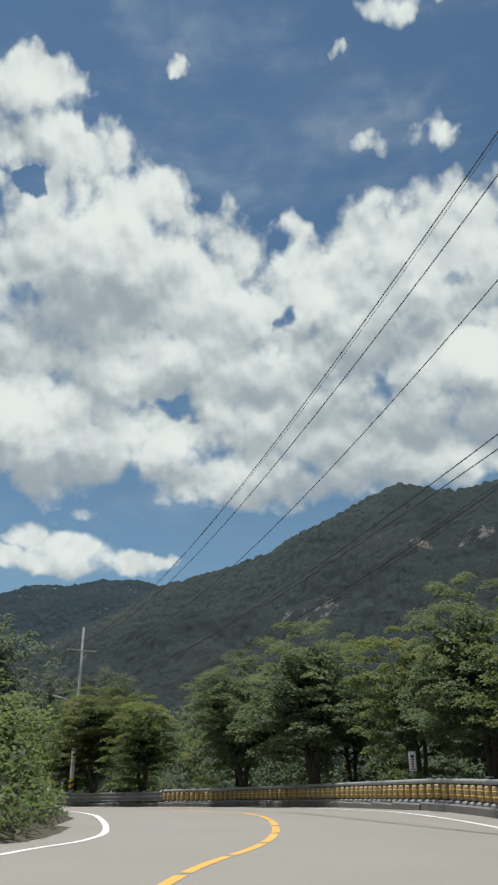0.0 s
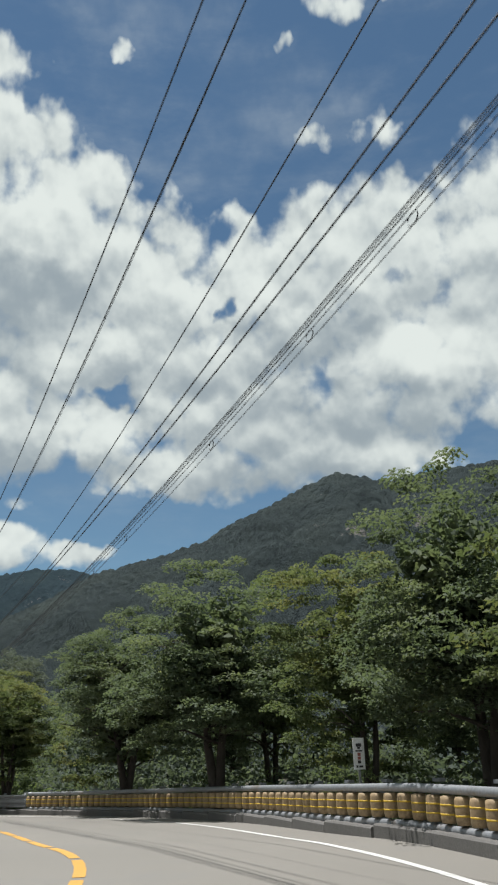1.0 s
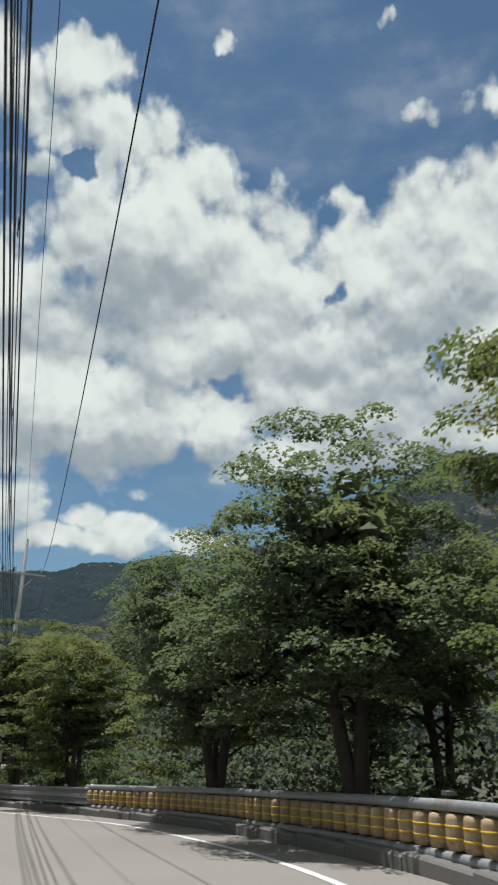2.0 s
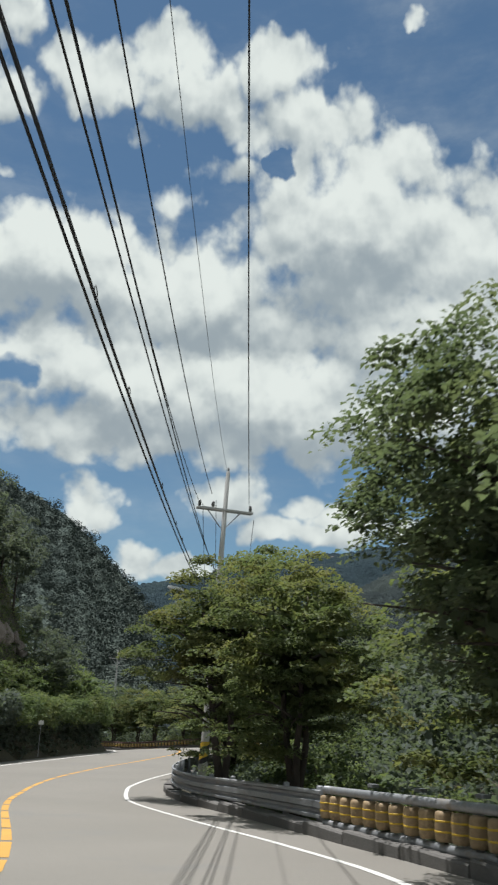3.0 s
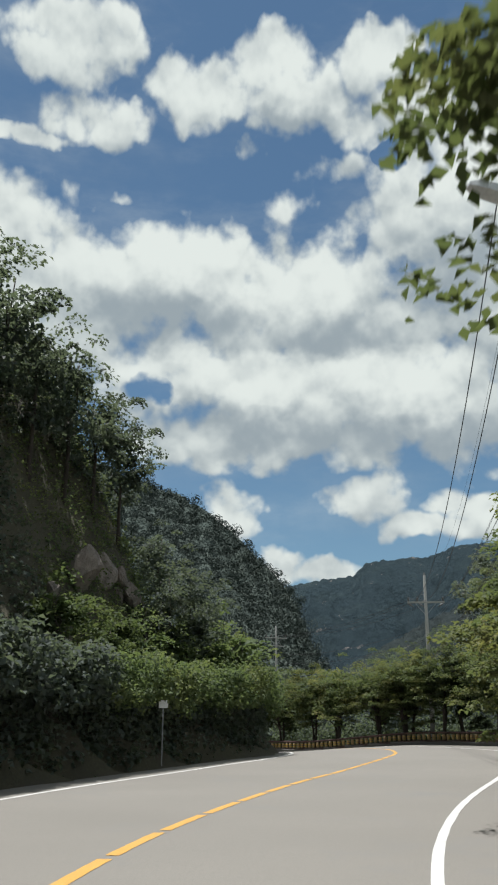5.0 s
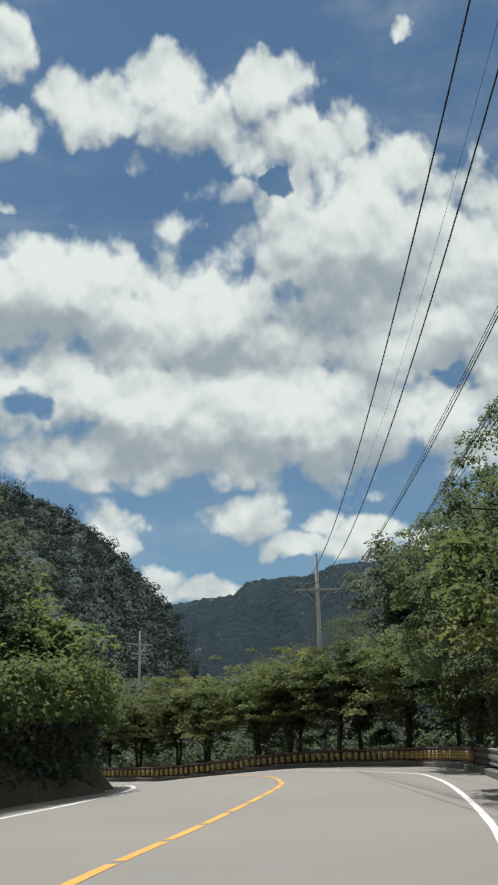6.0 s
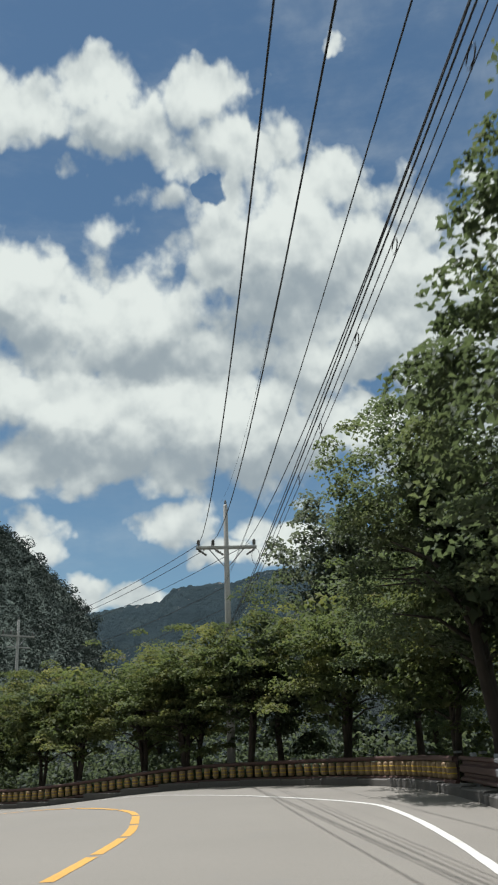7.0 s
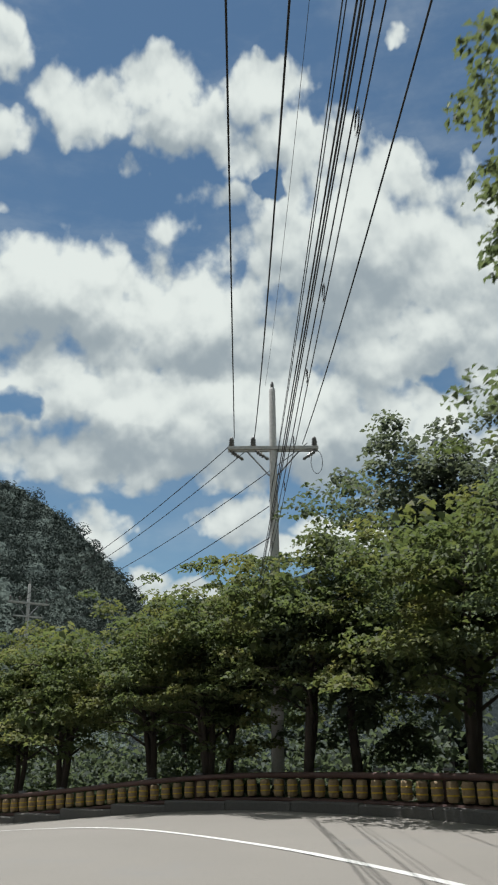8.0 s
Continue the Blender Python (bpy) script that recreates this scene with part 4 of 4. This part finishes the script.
def crown_clumps(seed, count, rx, z0, z1, radius, layers=0, hollow=0.45, lobes=5):
    """Clumps spread through an uneven crown made of a few overlapping masses."""
    rng = np.random.default_rng(seed)
    cz = (z0 + z1) / 2
    masses = [(0, 0, cz + 0.1 * (z1 - z0), 0.72 * rx, 0.46 * (z1 - z0))]
    for k in range(lobes):
        q = 2 * math.pi * k / lobes + rng.uniform(-0.4, 0.4)
        far = rx * rng.uniform(0.35, 0.6)
        masses.append((far * math.cos(q), far * math.sin(q), rng.uniform(z0 + 0.25 * (z1 - z0), z1 - 0.3 * (z1 - z0)), rx * rng.uniform(0.4, 0.58), (z1 - z0) * rng.uniform(0.2, 0.32)))
    share = np.array([m[3] ** 2 for m in masses])
    out = []
    for k in rng.choice(len(masses), count, p=share / share.sum()):
        x, y, z, a, b = masses[k]
        d = rng.normal(size=3)
        d /= np.linalg.norm(d)
        d *= rng.uniform(hollow, 1.0) ** 0.5
        h = z + d[2] * b
        if layers:
            step = (z1 - z0) / layers
            h = h * 0.55 + 0.45 * (math.floor(h / step + 0.25 * math.sin(3 * x)) + 0.5) * step
        out.append((x + d[0] * a, y + d[1] * a, h, radius * rng.uniform(0.6, 1.25)))
    return out


def limbs(seed, height, rx, z0, r0, stems=1, twigs=9):
    """A tapered trunk, or several, with limbs that reach into the crown."""
    rng, g = random.Random(seed), Geo()
    for s in range(stems):
        q = rng.uniform(0, 6.28)
        lean = 0.25 if stems > 1 else 0.08
        pts = [Vector((0.12 * s * math.cos(q), 0.12 * s * math.sin(q), -0.4))]
        for k in range(1, 7):
            t = k / 6
            pts.append(Vector((math.cos(q) * lean * height * t * 0.4 + rng.uniform(-0.08, 0.08) * t * 2, math.sin(q) * lean * height * t * 0.4 + rng.uniform(-0.08, 0.08) * t * 2, height * 0.8 * t)))
        tube(g, pts, [r0 * (1.25 if k == 0 else 1 - 0.14 * k) for k in range(7)], 8)
        for b in range(twigs):
            k = rng.randint(2, 4)
            base = pts[k].lerp(pts[k + 1], rng.random())
            a = rng.uniform(0, 6.28)
            reach = rx * rng.uniform(0.3, 0.62)
            tip = base + Vector((math.cos(a) * reach, math.sin(a) * reach, rng.uniform(0.2, 0.55) * reach))
            mid = base.lerp(tip, 0.5) + Vector((0, 0, 0.12 * reach))
            tube(g, [base, mid, tip], [r0 * 0.38, r0 * 0.22, r0 * 0.06], 5, False)
    return g


def tree_kind(name, label, category, group, mat, seed, height, rx, z0, count, leaves, size, radius, flat, layers=0, stems=1, r0=0.14, hollow=0.55, twigs=9, inner=40):
    """One kind of tree; returns a maker of trees of a given reach and height."""
    trunk = limbs(seed, height, rx, z0, r0, stems, twigs).mesh("trunk", BARK, True)
    sprays = leaf_quads(crown_clumps(seed, count, rx, z0, height, radius, layers, hollow), leaves, size, flat, seed)
    # Larger leaves added inside the crown, to block sky and darken it.
    heart = leaf_quads(crown_clumps(seed + 500, inner, rx * 0.44, z0 + 0.12 * (height - z0), height - 0.16 * (height - z0), radius, 0, 0.0), 30, 0.3, 0.8, seed + 9)
    crown = leaf_mesh("crown", mat, sprays, heart)

    def plant(x, y, scale=1.0, turn=0.0, note="", reach=None, tall=None):
        z = float(land_height([x], [y])[0]) - 0.05
        ob = thing(name, note or label, category, at=pose(x, y, z, 0, 0, turn), group=group)
        wide = reach / rx if reach else scale
        ob.scale = (wide, wide, tall / height if tall else scale * (0.94 + 0.12 * ((turn * 7.3) % 1)))
        part("trunk", trunk, BARK, ob)
        part("crown", crown, mat, ob)
        return ob

    return plant


ROW = "trees behind the barrier"
maples = [tree_kind("maple_tree", "broad maple tree with layered yellow-green leaves", "tree", ROW, MAPLE, 10 + k, 7.2, 3.2, 1.5, 130, 76, 0.15, 0.62, 0.24, 8, 2 + k % 2, 0.13) for k in range(3)]
greens = [tree_kind("broadleaf_tree", "dense green broadleaf tree behind the barrier", "tree", ROW, GREEN, 20 + k, 8.4, 3.1, 1.2, 130, 70, 0.16, 0.66, 0.34, 0, 1, 0.16) for k in range(3)]
tall = [tree_kind("tall_tree", "tall grey-green tree with an open crown", "tree", ROW, GREY_GREEN, 30 + k, 13.0, 3.6, 4.2, 140, 76, 0.22, 0.85, 0.45, 0, 1, 0.2, 0.3) for k in range(2)]
near_maples = [tree_kind("maple_tree", "spreading maple tree with layered yellow-green sprays", "tree", ROW, MAPLE, 60 + k, 7.0, 2.9, 1.7, 240, 135, 0.1, 0.5, 0.24, 8, 3, 0.11, 0.5, 12, 70) for k in range(2)]
near_greens = [tree_kind("broadleaf_tree", "tall green tree overhanging the road edge", "tree", ROW, GREEN, 70 + k, 9.0, 3.6, 1.8, 310, 125, 0.112, 0.56, 0.32, 0, 2, 0.17, 0.5, 14, 110) for k in range(2)]
hillside = [tree_kind("hillside_tree", "dark green tree on the steep hillside", "tree", "trees on the hillside", DARK_GREEN, 40 + k, 7.0, 2.6, 0.6, 66, 36, 0.22, 0.62, 0.36, 0, 1, 0.12, 0.5, 4, 12) for k in range(4)]
shrubs = [tree_kind("shrub", "leafy green shrub behind the barrier", "shrub", "shrubs behind the barrier", VINE, 50 + k, 1.7, 1.05, 0.1, 34, 26, 0.115, 0.33, 0.4, 0, 2, 0.03, 0.45, 2, 3) for k in range(3)]

rng = random.Random(11)
s0, s1 = length_to(KERB, 6.0, 8), length_to(KERB, -60, 119.4)
for k, (p, d, n) in enumerate(along(KERB, s0, s1, 3.3)):
    q = p + n * rng.uniform(1.2, 2.0) + d * rng.uniform(-0.6, 0.6)
    low = 0.66 if math.hypot(q[0] + 13, q[1] - 68) < 6 else 1.0
    turn, kind, size = rng.uniform(0, 360), rng.choice(maples + maples + greens), rng.uniform(0.78, 1.0) * low
    if not 23 < q[1] < 72 and not 81 < q[1] < 101:
        kind(q[0], q[1], size, turn)
    q = p + n * rng.uniform(6.0, 7.5) + d * rng.uniform(-1, 1)
    turn, kind, size = rng.uniform(0, 360), rng.choice(greens), rng.uniform(0.7, 0.86) * low
    if k % 4 == 0 and not 50 < q[1] < 66:
        kind(q[0], q[1], size, turn)
for p, d, n in along(KERB, s0, s1, 1.6):
    q = p + n * rng.uniform(1.3, 2.6)
    kind, size, turn = rng.choice(shrubs), rng.uniform(0.5, 1.0), rng.uniform(0, 360)
    if not 57 < q[1] < 66.5:
        kind(q[0], q[1], size, turn)
# The trees that lean out over the barrier: place, reach, height, turn.
for kind, x, y, reach, high, turn in (
    (near_greens[0], 7.3, 27.2, 3.3, 7.4, 20), (near_maples[0], 6.0, 31.9, 2.7, 6.6, 140), (near_greens[0], 2.6, 38.2, 3.9, 7.9, 75), (maples[1], 4.6, 41.0, 3.0, 7.0, 250), (near_greens[1], -0.5, 44.4, 3.6, 7.4, 310),
    (maples[2], -0.9, 48.6, 3.0, 6.8, 130), (near_maples[0], -6.8, 53.7, 3.0, 6.5, 200), (near_maples[1], -10.7, 59.2, 3.6, 7.7, 35),
    (greens[1], -13.0, 72.6, 2.4, 6.0, 60), (near_maples[0], -13.9, 68.4, 3.0, 5.8, 290), (near_greens[1], -14.9, 79.8, 2.6, 6.6, 290), (near_greens[0], -17.2, 85.8, 3.7, 9.2, 160), (greens[2], -17.4, 91.4, 2.8, 7.2, 110), (near_greens[1], -20.4, 97.6, 3.9, 10.0, 10)):
    kind(x, y, 1.0, turn, reach=reach, tall=high)
maples[0](-29.4, 108.0, 0.94, 120)
maples[1](-32.4, 109.6, 0.9, 10)
for x, y, s in ((-10.2, 65.6, 1.2), (-9.0, 67.0, 1.4), (-8.0, 66.2, 1.3), (-7.2, 68.4, 1.6), (-5.8, 67.6, 1.5), (-9.6, 61.6, 1.0), (-8.8, 60.4, 1.1), (-7.9, 59.2, 1.15), (-6.9, 58.4, 1.0), (-5.6, 56.9, 1.1), (-7.4, 61.4, 1.3), (-12.0, 62.0, 0.7)):
    shrubs[int(s * 10) % 3](x, y, s, 77 * s, note="pale green climbing shrub in the sun between the trees")
for x, y, s in ((-28.5, 124, 1.3), (-24, 121, 1.25), (-20, 118, 1.2), (-17, 110, 1.05)):
    rng.choice(tall)(x, y, s, rng.uniform(0, 360))


def rock_outcrop(x, y, size, seed):
    """A few broken faces of bare rock in the cliff."""
    rng = np.random.default_rng(seed)
    base = float(land_height([x], [y])[0])
    rock = thing("rock_outcrop", "pale reddish bare rock in the wooded cliff", "rock", at=pose(x - 0.35 * size, y, base - 0.9 * size, 0, 0, seed * 37))
    for k in range(5):
        bm = bmesh.new()
        bmesh.ops.create_icosphere(bm, subdivisions=2, radius=1.0)
        cuts = [(Vector(rng.normal(size=3)).normalized(), rng.uniform(0.42, 0.72)) for _ in range(13)]
        for v in bm.verts:
            for n, d in cuts:
                v.co -= n * max(0.0, v.co.dot(n) - d)
            v.co *= 1 + 0.10 * noise.noise(v.co * 2.3)
        me = bpy.data.meshes.new("boulder")
        bm.to_mesh(me)
        bm.free()
        me.materials.append(ROCK)
        s = size * rng.uniform(0.5, 1.0)
        part("boulder", me, ROCK, rock, at=Matrix.LocRotScale((rng.normal() * size * 0.5, rng.normal() * size * 0.5, 0.4 + 0.55 * size * k * 0.6),
                                                             Euler(rng.uniform(-0.4, 0.4, 3)), (s * 0.8, s * 1.1, s * 1.5)))


rock_outcrop(-34.8, 79.6, 1.3, 1)
rock_outcrop(-33.2, 76.2, 0.8, 2)
rock_outcrop(-35.6, 82.6, 0.8, 3)

# The hillside to the left: its trees reach up to one sloping line of tops.
count = 0
while count < 130:
    x, y = rng.uniform(-75, -5), rng.uniform(20, 112)
    b = -float(side_of(BANK, [x], [y])[0])
    if 1.8 < b < rng.choice((11, 14, 20)) and y - 0.8 * b > 28 and not (74 < y < 84 and b < 5.5):
        size = rng.uniform(0.6, 1.15) * (0.75 if b < 8 else 1.0)
        line = np.interp(y, (40, 60, 76, 80.5, 84, 86, 92), (18.0, 19.5, 20.0, 18.2, 16.6, 15.0, 12.0)) + 0.75 * (b - 6)
        size = min(size, (line - float(land_height([x], [y])[0])) / 7.3)
        if size > 0.4:
            rng.choice(hillside)(x, y, size, rng.uniform(0, 360))
        count += 1

for x, y, line in ((-33.4, 67.6, 19.2), (-34.6, 69.9, 19.6), (-35.4, 72.6, 19.9), (-35.9, 75.2, 20.1), (-36.4, 77.8, 19.4), (-36.8, 80.3, 18.4), (-37.2, 82.8, 17.2), (-37.4, 85.0, 16.2)):
    rng.choice(hillside)(x, y, 1.0, rng.uniform(0, 360), reach=rng.uniform(2.3, 2.9), tall=line - float(land_height([x], [y])[0]))


def cover(name, label, category, mat, spots, leaves, size, flat, seed, loose=0.5, core=0.25, rounded=0.65):
    """Growth that nobody could count, as one mesh."""
    return tagged(new(name, leaf_mesh(name, mat, leaf_quads(spots, leaves, size, flat, seed, loose, core, rounded))), label, category, kind="stuff")


npr = np.random.default_rng(6)
x, y = npr.uniform(-58, -3, 60000), npr.uniform(4, 104, 60000)
b = -side_of(BANK, x, y)
keep = (b > 0.1) & (b < 13)
x, y = x[keep], y[keep]
b = b[keep]
spots = np.stack([x, y, land_height(x, y) + npr.uniform(0, 0.5, len(x)), npr.uniform(0.3, 0.75, len(x))], -1)
# Light is put into the leaf colour: VINE where sunlit, DARK_GREEN where shaded.
lit_bank = ((y > 76) & (b < 9) | (y < 36)) & ~((y > 50) & (b < 1.1))
bx, by = npr.uniform(-38, -22, 30000), npr.uniform(58, 96, 30000)
bb = -side_of(BANK, bx, by)
hang = (bb > -0.85) & (bb < 1.3) & (by > 60)
bx, by = bx[hang], by[hang]
cx, cy = npr.uniform(-38, -18, 60000), npr.uniform(52, 96, 60000)
cb = -side_of(BANK, cx, cy)
face = (cb > -0.15) & (cb < 0.5)
cx, cy = cx[face], cy[face]
curtain = np.stack([cx, cy, road_height(cx, cy) + npr.uniform(0.02, 2.5, len(cx)), npr.uniform(0.2, 0.45, len(cx))], -1)
hanging = np.stack([bx, by, road_height(bx, by) + npr.uniform(2.1, 3.5, len(bx)) + 0.35 * rolling(bx, by, 1.3), npr.uniform(0.25, 0.6, len(bx))], -1)
cover("bank_scrub", "bright vines and scrub hanging over the bank", "undergrowth", VINE, np.vstack([spots[lit_bank], hanging[by > 75]]), 16, 0.15, 0.8, 7)
cover("hillside_scrub", "dark scrub covering the steep cliff", "undergrowth", DARK_GREEN, np.vstack([spots[~lit_bank], curtain, hanging[by <= 75]]), 12, 0.21, 0.8, 8)
x, y = npr.uniform(-62, 24, 60000), npr.uniform(4, 128, 60000)
k = side_of(KERB, x, y)
keep = (k > 1.0) & (k < 9)
x, y, k = x[keep], y[keep], k[keep]
cover("undergrowth", "low leafy undergrowth below the trees", "undergrowth", SHADE_GREEN,
      np.stack([x, y, land_height(x, y) + npr.uniform(0, 1, len(x)) * np.interp(k, (1, 4, 11), (0.4, 1.3, 3.2)), npr.uniform(0.25, 0.6, len(x))], -1), 7, 0.24, 0.8, 9)
for i in range(46):
    p, d, n = list(along(BANK, length_to(BANK, -4.7, 14) + 2.05 * i, 1e4, 1e4))[0]
    q = p - n * rng.uniform(0.8, 2.6)
    kind, size, turn = rng.choice(shrubs), rng.uniform(1.2, 2.1) * (0.75 if q[1] < 34 else 1.0), rng.uniform(0, 360)
    if not 38 < q[1] < 74:
        kind(q[0], q[1], size, turn, note="bushy green shrub on top of the bank")


def wooded(name, label, mat, slope, gap, heads, high, leaves, size, seed):
    """Crowns of leaves on a far slope, one for each cell of a jittered lattice; heads and high: the stretch of columns and rows."""
    r = np.random.default_rng(seed)
    p = slope[high[0] : high[1], heads[0] : heads[1]].reshape(-1, 3)
    _, first = np.unique(np.floor(p[:, :2] / gap).astype(int) @ [100003, 1], return_index=True)
    p = p[first]
    p[:, :2] += r.uniform(-0.3, 0.3, (len(p), 2)) * gap
    radius = gap * r.uniform(0.5, 0.8, len(p))
    crowns = np.c_[p[:, :2], p[:, 2] + 0.3 * radius, radius]
    tufts = [crowns]
    for k in range(3):
        q = r.uniform(0, 6.28, len(p))
        tufts.append(np.c_[crowns[:, 0] + 0.6 * radius * np.cos(q), crowns[:, 1] + 0.6 * radius * np.sin(q), crowns[:, 2] + r.uniform(-0.3, 0.35, len(p)) * radius, 0.55 * radius])
    cover(name, label, "woodland", mat, np.vstack(tufts), leaves, size, 0.9, seed, 0.12, 0.85, 2.4)


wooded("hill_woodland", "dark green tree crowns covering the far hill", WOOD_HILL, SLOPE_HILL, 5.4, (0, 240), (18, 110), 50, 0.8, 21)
# Growth added behind the row, to block light and view through its gaps.
k, x, y = [], [], []
for p, d, n in along(KERB, s0, s1, 0.12):
    q = p + n * npr.uniform(8.5, 17)
    x.append(q[0]), y.append(q[1])
x, y = np.array(x), np.array(y)
low = np.where(np.hypot(x + 13, y - 67) < 9, 0.7, 1.0)
cover("back_woodland", "dark woodland behind the roadside trees", "woodland", SHADE_GREEN,
      np.stack([x, y, land_height(x, y) + npr.uniform(0.5, 7.2, len(x)) * low, npr.uniform(0.8, 1.5, len(x))], -1), 36, 0.38, 0.8, 23)
